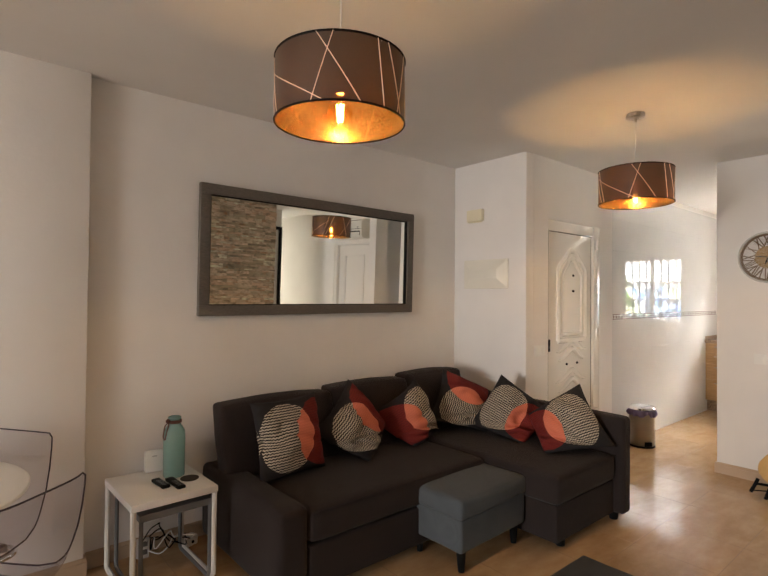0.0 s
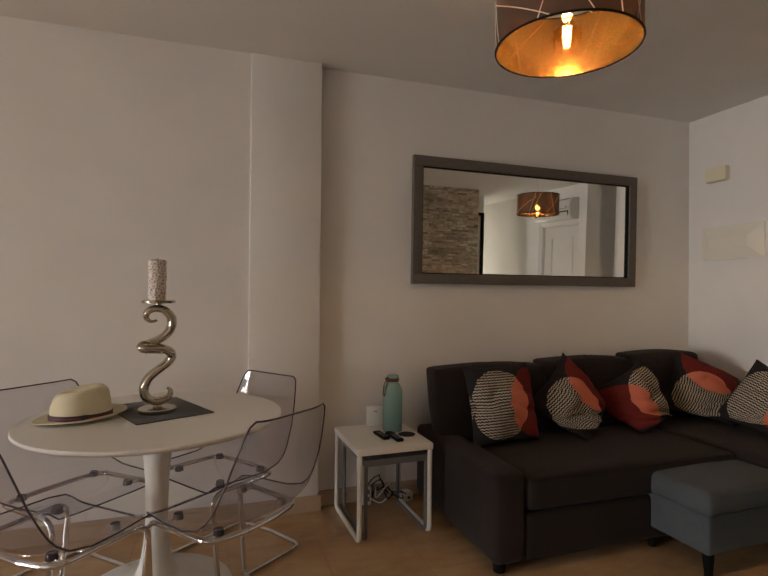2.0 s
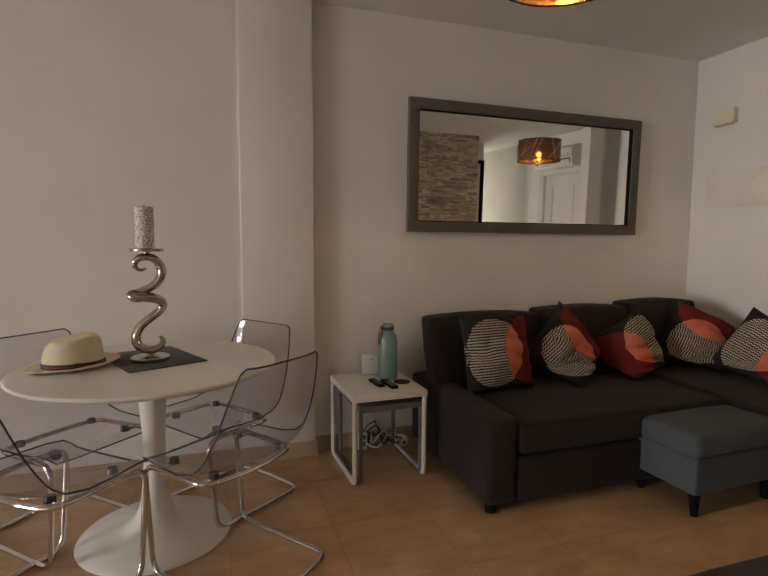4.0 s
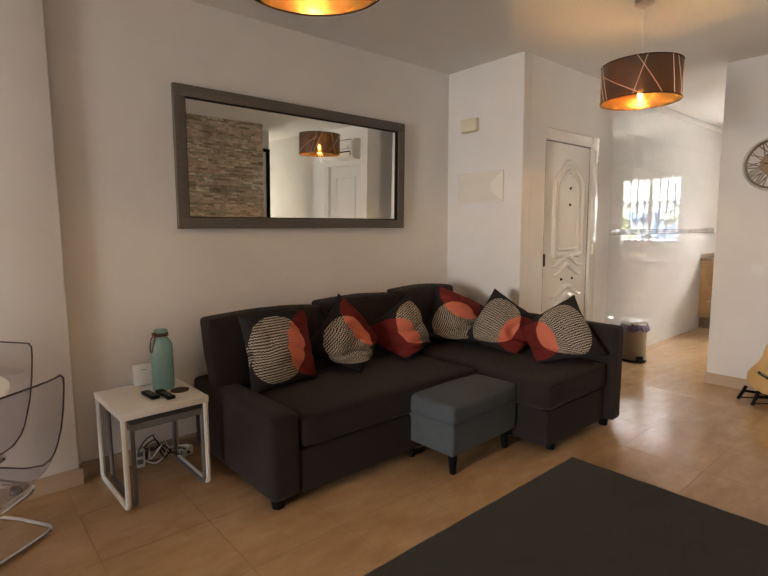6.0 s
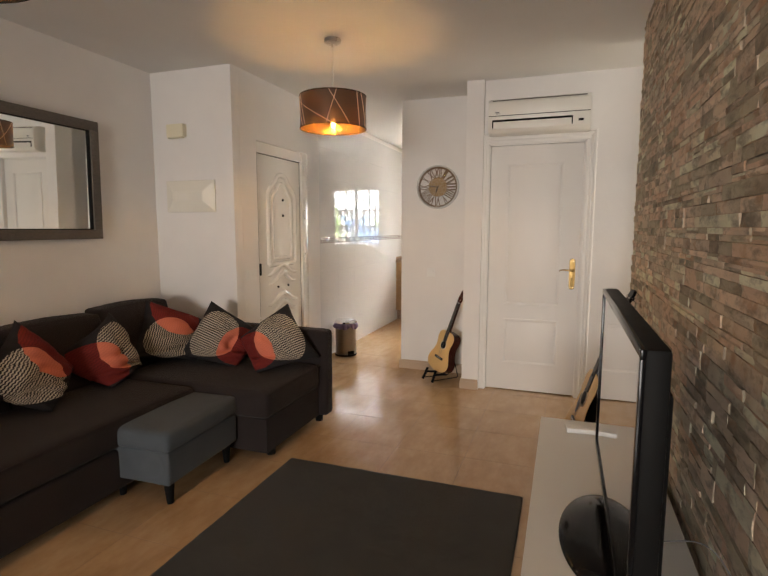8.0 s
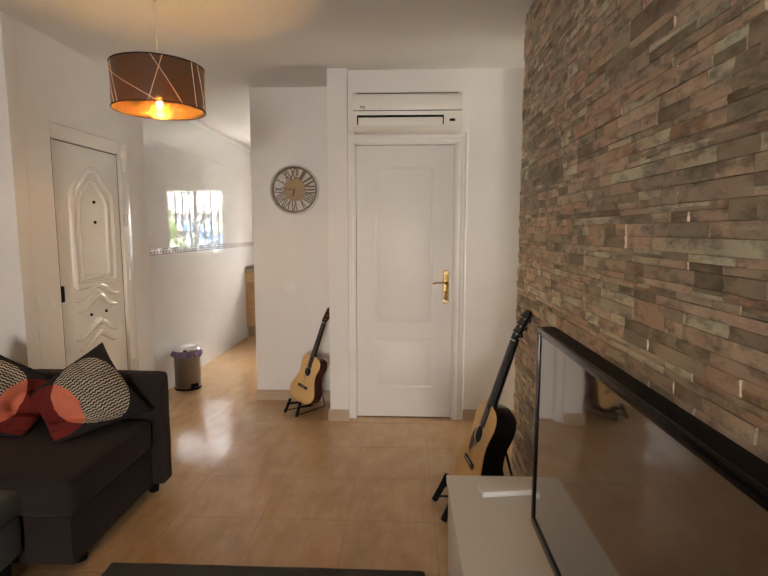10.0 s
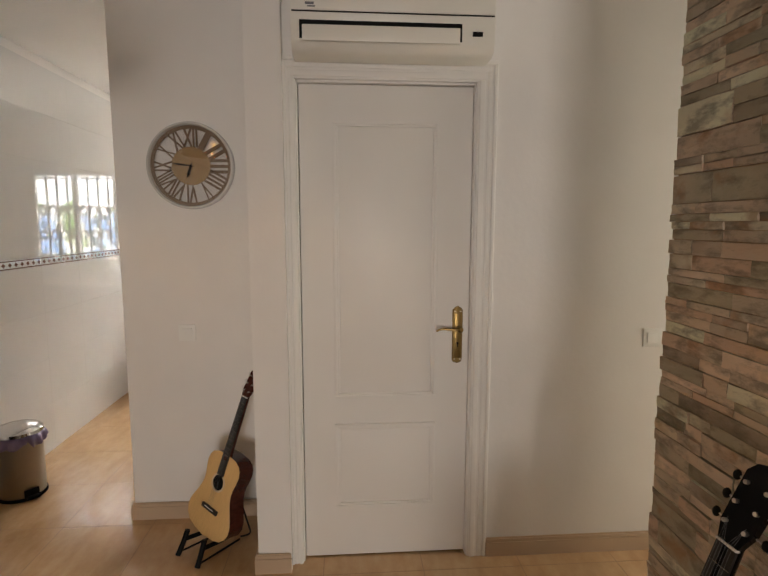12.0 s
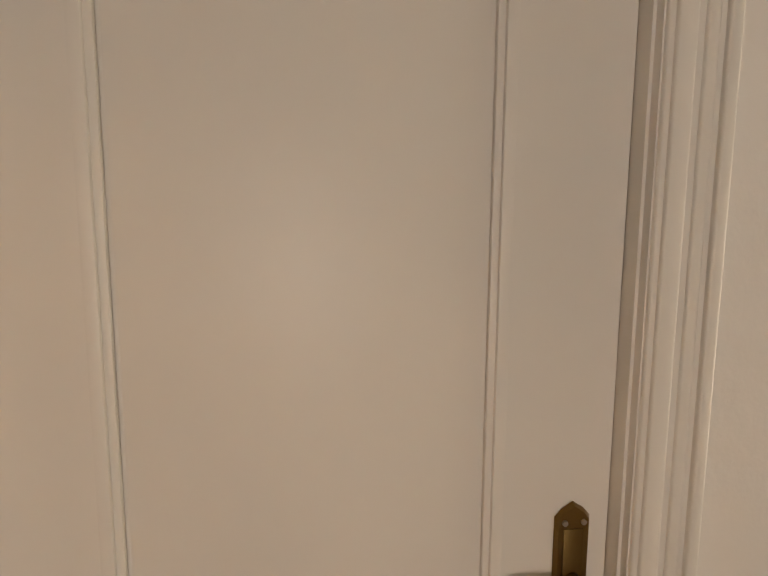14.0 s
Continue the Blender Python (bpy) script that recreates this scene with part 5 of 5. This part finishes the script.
television()
box_ob = thing("set_top_box", "slim white media box at the end of the bench", "media box")
part("case", boxes((-0.09, -0.03, 0, 0.09, 0.03, 0.02), bevel=0.003), SWITCH, box_ob)
part("front", boxes((-0.085, 0.029, 0.004, 0.085, 0.032, 0.016)), BLACK, box_ob, "dark front strip")
box_ob.matrix_world = pose(3.63, 0.38, 0.482, 0, 0, -82)
bm = bmesh.new()
tube(bm, round_path([(2.6, 0.28, 0.62), (2.55, 0.17, 0.68), (2.45, 0.125, 0.60), (2.42, 0.135, 0.5)], 0.06), 0.0016, 6)
whole("tv_cable", bm, GREY_METAL, "grey cable behind the television", "cable")


# ---- guitars ----
def guitar(scale, top_wood, side_wood, head_wood, rosette, name, label, pick=False):
    """Stands upright in its own space: x across, z along the neck, front towards -y, tail at z = 0."""
    g = thing(name, label, "guitar")
    L, D = 0.49 * scale, 0.115 * scale
    prof = [(0.0, 0.0), (0.02, 0.085), (0.06, 0.14), (0.12, 0.172), (0.20, 0.186), (0.28, 0.182), (0.36, 0.165), (0.46, 0.140), (0.54, 0.125), (0.60, 0.120), (0.67, 0.122), (0.75, 0.132), (0.83, 0.138), (0.90, 0.130), (0.95, 0.112), (0.985, 0.075), (1.0, 0.0)]
    right = [(w * scale, s * L) for s, w in prof]
    out = right + [(-x, z) for x, z in right[-2:0:-1]]
    bm = bmesh.new()
    r = []
    for y, k in ((0.004, 1.0), (D, 0.985)):
        r.append([bm.verts.new((x * k, y, z)) for x, z in out])
    for i in range(len(out)):
        bm.faces.new((r[0][i], r[0][(i + 1) % len(out)], r[1][(i + 1) % len(out)], r[1][i]))
    bm.faces.new(r[1])
    part("body", bm, side_wood, g, angle=50)
    bm = bmesh.new()
    r = [[bm.verts.new((x * k, y, L * 0.48 + (z - L * 0.48) * k)) for x, z in out] for y, k in ((0.004, 1.012), (0.0005, 1.014), (-0.001, 1.0))]
    for a, b in zip(r, r[1:]):
        for i in range(len(out)):
            bm.faces.new((a[i], a[(i + 1) % len(out)], b[(i + 1) % len(out)], b[i]))
    bm.faces.new(r[-1])
    bm.faces.new(r[0][::-1])
    part("soundboard", bm, top_wood, g, "pale glossy spruce front")
    hz = L * 0.655
    bm = bmesh.new()
    cyl(bm, 0, hz, -0.0022, -0.0008, 0.044 * scale, None, 36, "y")
    part("sound_hole", bm, BLACK, g, "dark round sound hole")
    bm = bmesh.new()
    tube(bm, [(0.050 * scale * math.cos(a), -0.0015, hz + 0.050 * scale * math.sin(a)) for a in (2 * math.pi * k / 40 for k in range(40))], 0.006 * scale, 6, closed=True)
    part("rosette", bm, rosette, g, "ring inlay round the sound hole")
    if pick:
        bm = bmesh.new()
        pts = [(0.035, 0.02), (0.075, 0.0), (0.085, -0.05), (0.07, -0.11), (0.045, -0.13), (0.03, -0.09), (0.028, -0.04)]
        f = [bm.verts.new((-x * scale, -0.0025, hz + z * scale)) for x, z in pts]
        bm.faces.new(f)
        part("pickguard", bm, EBONY, g, "dark teardrop pickguard", smooth=False)
    part("bridge", boxes((-0.068 * scale, -0.010, L * 0.30, 0.068 * scale, 0, L * 0.30 + 0.026 * scale), bevel=0.002), EBONY, g, "dark wooden bridge")
    part("saddle", boxes((-0.04 * scale, -0.013, L * 0.30 + 0.016 * scale, 0.04 * scale, -0.009, L * 0.30 + 0.019 * scale)), SWITCH, g)
    nt = L + 0.36 * scale
    bm = bmesh.new()
    a = [(-0.027, hz + 0.046 * scale), (0.027, hz + 0.046 * scale), (0.022, nt), (-0.022, nt)]
    lo = [bm.verts.new((x * scale, -0.001, z)) for x, z in a]
    hi = [bm.verts.new((x * scale, -0.007, z)) for x, z in a]
    bm.faces.new(hi)
    bm.faces.new(lo[::-1])
    for k in range(4):
        bm.faces.new((lo[k], lo[(k + 1) % 4], hi[(k + 1) % 4], hi[k]))
    part("fingerboard", bm, EBONY, g, "dark fingerboard", smooth=False)
    bm = bmesh.new()
    tube(bm, [(0, 0.014 * scale, L - 0.02), (0, 0.014 * scale, L + 0.01), (0, 0.010 * scale, nt + 0.01)], 0.02 * scale, 12, radii=[0.028 * scale, 0.022 * scale, 0.019 * scale], side=(1, 0, 0), flat=1.0)
    part("neck", bm, head_wood, g)
    for k in range(12):
        z = nt - (nt - hz - 0.05) * (1 - 0.944 ** (k + 1)) * 1.55
        if z > L * 0.75:
            part("fret", boxes((-0.023 * scale, -0.0085, z, 0.023 * scale, -0.0068, z + 0.0011)), DARK_NICKEL, g, smooth=False)
    part("nut", boxes((-0.023 * scale, -0.010, nt, 0.023 * scale, 0.0, nt + 0.005), bevel=0.001), SWITCH, g, "cream nut")
    hl = 0.165 * scale
    bm = bmesh.new()
    o = [(-0.022, 0.0), (-0.034, 0.035), (-0.036, 0.14), (-0.022, 0.16), (0.0, 0.166), (0.022, 0.16), (0.036, 0.14), (0.034, 0.035), (0.022, 0.0)]
    lo = [bm.verts.new((x * scale, 0.008 + 0.16 * z, nt + 0.005 + z * scale)) for x, z in o]
    hi = [bm.verts.new((x * scale, -0.007 + 0.16 * z, nt + 0.005 + z * scale)) for x, z in o]
    bm.faces.new(hi)
    bm.faces.new(lo[::-1])
    for k in range(len(o)):
        bm.faces.new((lo[k], lo[(k + 1) % len(o)], hi[(k + 1) % len(o)], hi[k]))
    part("headstock", bm, head_wood, g, angle=30)
    for s in (-1, 1):
        for k in range(3):
            z = nt + (0.04 + 0.042 * k) * scale
            y = 0.002 + 0.16 * z * 0 + 0.16 * (0.04 + 0.042 * k)
            bm = bmesh.new()
            cyl(bm, s * 0.022 * scale, z, y - 0.018, y, 0.0045 * scale, None, 10, "y")
            tube(bm, [(s * 0.034 * scale, y, z), (s * 0.047 * scale, y, z)], 0.0025 * scale, 6)
            part("tuning_peg", bm, NICKEL, g)
            bm = bmesh.new()
            bmesh.ops.create_uvsphere(bm, u_segments=10, v_segments=6, radius=0.009 * scale, matrix=Matrix.Translation((s * 0.054 * scale, y, z)) @ Matrix.Diagonal((1, 0.55, 1.2, 1)))
            part("peg_button", bm, BLACK if pick else SWITCH, g)
    for k in range(6):
        x = (-0.0175 + 0.007 * k) * scale
        bm = bmesh.new()
        tube(bm, [(x, -0.0125, L * 0.30 + 0.017 * scale), (x * 0.9, -0.0115, nt + 0.003), (math.copysign(0.02, x) * scale, -0.004, nt + 0.05 * scale)], 0.0003, 4)
        part("string", bm, GREY_METAL, g)
    return g


def guitar_stand(s, label):
    """Folding A-frame; origin on the floor below the guitar's tail, guitar front towards -y."""
    st = thing("guitar_stand", label, "guitar stand")
    for x in (-0.085, 0.085):
        bm = bmesh.new()
        tube(bm, round_path([(x * s, -0.075 * s, 0.150 * s), (x * 1.05 * s, -0.10 * s, 0.09 * s), (x * 1.15 * s, -0.14 * s, 0.010)], 0.03), 0.016 * s, 12)
        part("front_leg", bm, BLACK, st, "black padded front leg")
        bm = bmesh.new()
        tube(bm, round_path([(x * s, -0.09 * s, 0.10 * s), (x * 0.9 * s, 0.08 * s, 0.075 * s)], 0.02), 0.013 * s, 10)
        part("cradle_arm", bm, BLACK, st, "black padded cradle arm")
        bm = bmesh.new()
        tube(bm, round_path([(x * 0.7 * s, 0.06 * s, 0.08 * s), (x * 0.9 * s, 0.17 * s, 0.36 * s), (x * 1.1 * s, 0.26 * s, 0.012), (x * 0.7 * s, 0.20 * s, 0.012)], 0.03), 0.006 * s, 8)
        part("rear_leg", bm, BLACK, st)
        bm = bmesh.new()
        tube(bm, [(x * 1.15 * s, -0.13 * s, 0.03 * s), (x * 0.9 * s, 0.18 * s, 0.012)], 0.006 * s, 8)
        part("brace", bm, BLACK, st)
    bm = bmesh.new()
    tube(bm, [(-0.085 * s, 0.08 * s, 0.075 * s), (0.085 * s, 0.08 * s, 0.075 * s)], 0.010 * s, 8)
    part("cross_bar", bm, BLACK, st)
    return st


IVORY = painted("ivory_inlay", (0.62, 0.50, 0.32), 0.4, 100, 0.02, 0.15)
G1 = pose(5.71, 1.557, 0, 0, 0, -130)
guitar_stand(0.74, "small black folding guitar stand below the clock").matrix_world = G1
g1 = guitar(0.76, SPRUCE, ROSEWOOD, ROSEWOOD, IVORY, "classical_guitar", "small classical guitar with pale top, dark red sides")
g1.matrix_world = pose(5.69, 1.572, 0.098, 0, 0, -127) @ pose(0, 0, 0, -15) @ pose(0, 0, 0, 0, 11, 0)
G2 = pose(4.350, 0.428, 0, 0, 0, 190)
guitar_stand(1.0, "black folding guitar stand by the stone wall").matrix_world = G2
g2 = guitar(0.957, SPRUCE, GLOSS_BLACK, GLOSS_BLACK, IVORY, "acoustic_guitar", "acoustic guitar with pale top and black sides on a stand", pick=True)
g2.matrix_world = G2 @ pose(0.0, -0.03, 0.116, -17, 0, 0) @ pose(0, 0, 0, 0, 4, 0)


# ---- pedal bin ----
def bin_():
    b = thing("pedal_bin", "brushed steel pedal bin with a purple liner hanging out", "waste bin")
    bm = bmesh.new()
    lathe(bm, [(0.112, 0.012), (0.113, 0.014), (0.113, 0.335), (0.108, 0.34)], 48)
    part("body", bm, STEEL, b)
    bm = bmesh.new()
    lathe(bm, [(0.110, 0.0), (0.118, 0.0), (0.118, 0.014), (0.112, 0.018)], 48)
    part("base_ring", bm, BLACK, b, "black plastic base ring")
    bm = bmesh.new()
    lathe(bm, [(0.117, 0.352), (0.120, 0.356), (0.118, 0.372), (0.10, 0.386), (0.05, 0.394), (0.0001, 0.396)], 48)
    part("lid", bm, CHROME, b, "domed steel lid")
    bm = bmesh.new()

    def ruffle(r, z, a, i):
        k = noise.noise(Vector((math.cos(a) * 3, math.sin(a) * 3, 1.0)))
        return r + i * 0.0025 * math.sin(a * 17 + 3 * k) + 0.004 * k * i, z - i * 0.004 * (1 + math.sin(a * 5 + 5 * k))

    lathe(bm, [(0.114, 0.352), (0.121, 0.350), (0.125, 0.342), (0.126, 0.332), (0.127, 0.324)], 96, wave=ruffle)
    part("liner", bm, painted("purple_liner", (0.22, 0.18, 0.36), 0.35, 60, 0.3, 0.1), b, "crumpled purple bin liner", angle=180)
    part("pedal", boxes((-0.03, -0.150, 0.012, 0.03, -0.108, 0.028), bevel=0.006), BLACK, b, "black foot pedal")
    part("pedal_bracket", boxes((-0.036, -0.122, 0.012, 0.036, -0.110, 0.06), bevel=0.005), BLACK, b)
    b.matrix_world = pose(6.30, 2.715, 0, 0, 0, -38)


bin_()

# black-edged door lining at the corridor
fr = thing("black_framed_panel", "white panel with a black frame on the corridor wall", "picture")
part("frame", boxes((5.005, -0.329, 0.3, 5.05, -0.285, 2.29), (4.712, -0.329, 2.245, 5.005, -0.285, 2.29), bevel=0.002), BLACK, fr)
part("canvas", boxes((4.712, -0.329, 0.3, 5.005, -0.318, 2.245)), WHITE_LACQUER, fr, smooth=False)


# ---- kitchen wall tiles, patterned border ----
def shared(name, me, parent, m, label=""):
    ob = new(name, me)
    ob.parent = parent
    ob.matrix_world = m
    return tagged(ob, label)


kw = structure("wall_kitchen_tiling", boxes((6.0, 2.872, 0, 9.1, 2.885, 2.54)), PLASTER, "glazed white wall tiling with a patterned border", smooth=False)
kt = {}
for z0, z1 in ((0.0, 0.30), (0.303, 0.603), (0.606, 0.906), (0.909, 1.209), (1.272, 1.572), (1.575, 1.875), (1.878, 2.178), (2.181, 2.481)):
    kt.setdefault("m", finish("tile", boxes((0.0003, -0.007, 0.0, 0.4497, 0, 0.3024)), KITCHEN_TILE, smooth=False))
    for k in range(7):
        if 6.0 + 0.45 * k < 9.0:
            shared("tile", kt["m"], kw, pose(6.0 + 0.45 * k, 2.872, z0))
border = painted("border_brown", (0.16, 0.07, 0.05), 0.15, 60, 0.02, 0.2)
bmesh_border = finish("border_tile", boxes((0, -0.009, 0, 0.224, 0, 0.056), bevel=0.002), KITCHEN_TILE)
line = finish("border_line", boxes((0, -0.0105, 0.003, 0.224, -0.0085, 0.009), (0, -0.0105, 0.047, 0.224, -0.0085, 0.053)), border, smooth=False)
bm = bmesh.new()
for k in range(4):
    cx = 0.028 + 0.056 * k
    f = [bm.verts.new((cx + a, -0.0098, 0.028 + b)) for a, b in ((-0.018, 0), (0, -0.014), (0.018, 0), (0, 0.014))]
    bm.faces.new(f)
diamond = finish("border_motif", bm, border, smooth=False)
for k in range(13):
    t = shared("border_tile", bmesh_border, kw, pose(6.0 + 0.225 * k, 2.872, 1.2125), "white border tile with dark diamonds")
    for me in (line, diamond):
        o = new(me.name, me)
        o.parent = t

# ---- floor tiles ----
JOINT = painted("floor_joint", (0.33, 0.205, 0.112), 0.6, 80, 0.1, 0.05)
floor = structure("floor", boxes((-4.2, -2.5, -0.012, 9.1, 2.885, -0.0007), (-4.2, 2.885, -0.012, 4.55, 3.57, -0.0007)), JOINT, "glossy beige ceramic tiled floor", smooth=False)
P, G = 0.43, 0.0018
tile_mesh = finish("floor_tile", boxes((G, G, -0.004, P - G, P - G, 0.0)), FLOOR_TILE)
rest = bmesh.new()
near = 0
for i in range(-16, 17):
    for j in range(-10, 6):
        x, y = 2.075 + P * i, 1.455 + P * j
        if x < -4.3 or x + P > 9.3 or y < -2.7 or y > 3.57 or (y > 2.9 and x > 4.5):
            continue
        if x > -0.6 and y > -0.8 and near < 300:
            shared("floor_tile", tile_mesh, floor, pose(x, y, 0))
            near += 1
        else:
            box(rest, x + G, y + G, -0.004, x + P - G, y + P - G, 0.0)
far_tiles = part("outer_tiles", rest, FLOOR_TILE, floor, smooth=False)
tagged(far_tiles, kind="stuff")


# ---- ledge stone cladding ----
clad = structure("wall_stone_cladding", boxes((-0.6, 0.105, 0, 4.71, 0.110, H)), GROUT, "split-face ledge stone cladding in greys, browns and rust", smooth=False)
shapes = []
rs = random.Random(11)
for v in range(12):
    # one unit long and one high, stretched to each stone's size
    bm = bmesh.new()
    nx = 3 + v % 3
    rows = []
    for a in range(3):
        row = []
        for b in range(nx + 1):
            edge = a in (0, 2) or b in (0, nx)
            row.append(bm.verts.new((b / nx + (0 if b in (0, nx) else rs.uniform(-0.04, 0.04)), (0.004 if edge else 0.008) + rs.uniform(0, 0.004), a / 2 + (rs.uniform(-0.06, -0.02) if a == 2 else rs.uniform(0.0, 0.03) if a == 0 else 0))))
        rows.append(row)
    for a in range(2):
        for b in range(nx):
            bm.faces.new((rows[a][b], rows[a][b + 1], rows[a + 1][b + 1], rows[a + 1][b]))
    rim = rows[0] + [rows[1][-1]] + rows[2][::-1] + [rows[1][0]]
    back = [bm.verts.new((q.co.x, -0.02, q.co.z)) for q in rim]
    for k in range(len(rim)):
        bm.faces.new((rim[k], rim[(k + 1) % len(rim)], back[(k + 1) % len(rim)], back[k]))
    shapes.append(finish("stone", bm, STONE, angle=25))
rest = bmesh.new()
count = 0


def stone(x, z, L, h):
    global count
    me = rs.choice(shapes)
    m = pose(x, 0.110 + rs.choice((0.0, 0.001, 0.003, 0.005)), z) @ Matrix.Diagonal((L - 0.0006, 1, h, 1))
    if x > 3.3 and 0.95 < z < 1.95 and count < 300:
        shared("stone", me, clad, m)
        count += 1
    else:
        tmp = me.copy()
        tmp.transform(m)
        rest.from_mesh(tmp)
        bpy.data.meshes.remove(tmp)


z = 0.0
while z < H - 0.03:
    hs = [rs.choice((0.018, 0.024, 0.029, 0.035)) for _ in range(2)]
    if z + sum(hs) > H:
        hs = [H - z]
    x = -0.6
    while x < 4.70:
        S = min(rs.uniform(0.10, 0.42), 4.712 + rs.uniform(-0.004, 0.006) - x)
        if 4.71 - x - S < 0.07:
            S = 4.712 + rs.uniform(-0.004, 0.006) - x
        if len(hs) == 1 or rs.random() < 0.14:
            stone(x, z, min(S, 0.26), sum(hs))
            if S > 0.26:
                stone(x + 0.26, z, S - 0.26, sum(hs))
        else:
            for k, h in enumerate(hs):
                zz = z + k * hs[0]
                if S > 0.16 and rs.random() < 0.75:
                    c = S * rs.uniform(0.3, 0.7)
                    stone(x, zz, c, h)
                    stone(x + c, zz, S - c, h)
                else:
                    stone(x, zz, S, h)
        x += S
    z += sum(hs)
tagged(part("further_stones", rest, STONE, clad, angle=25), kind="stuff")
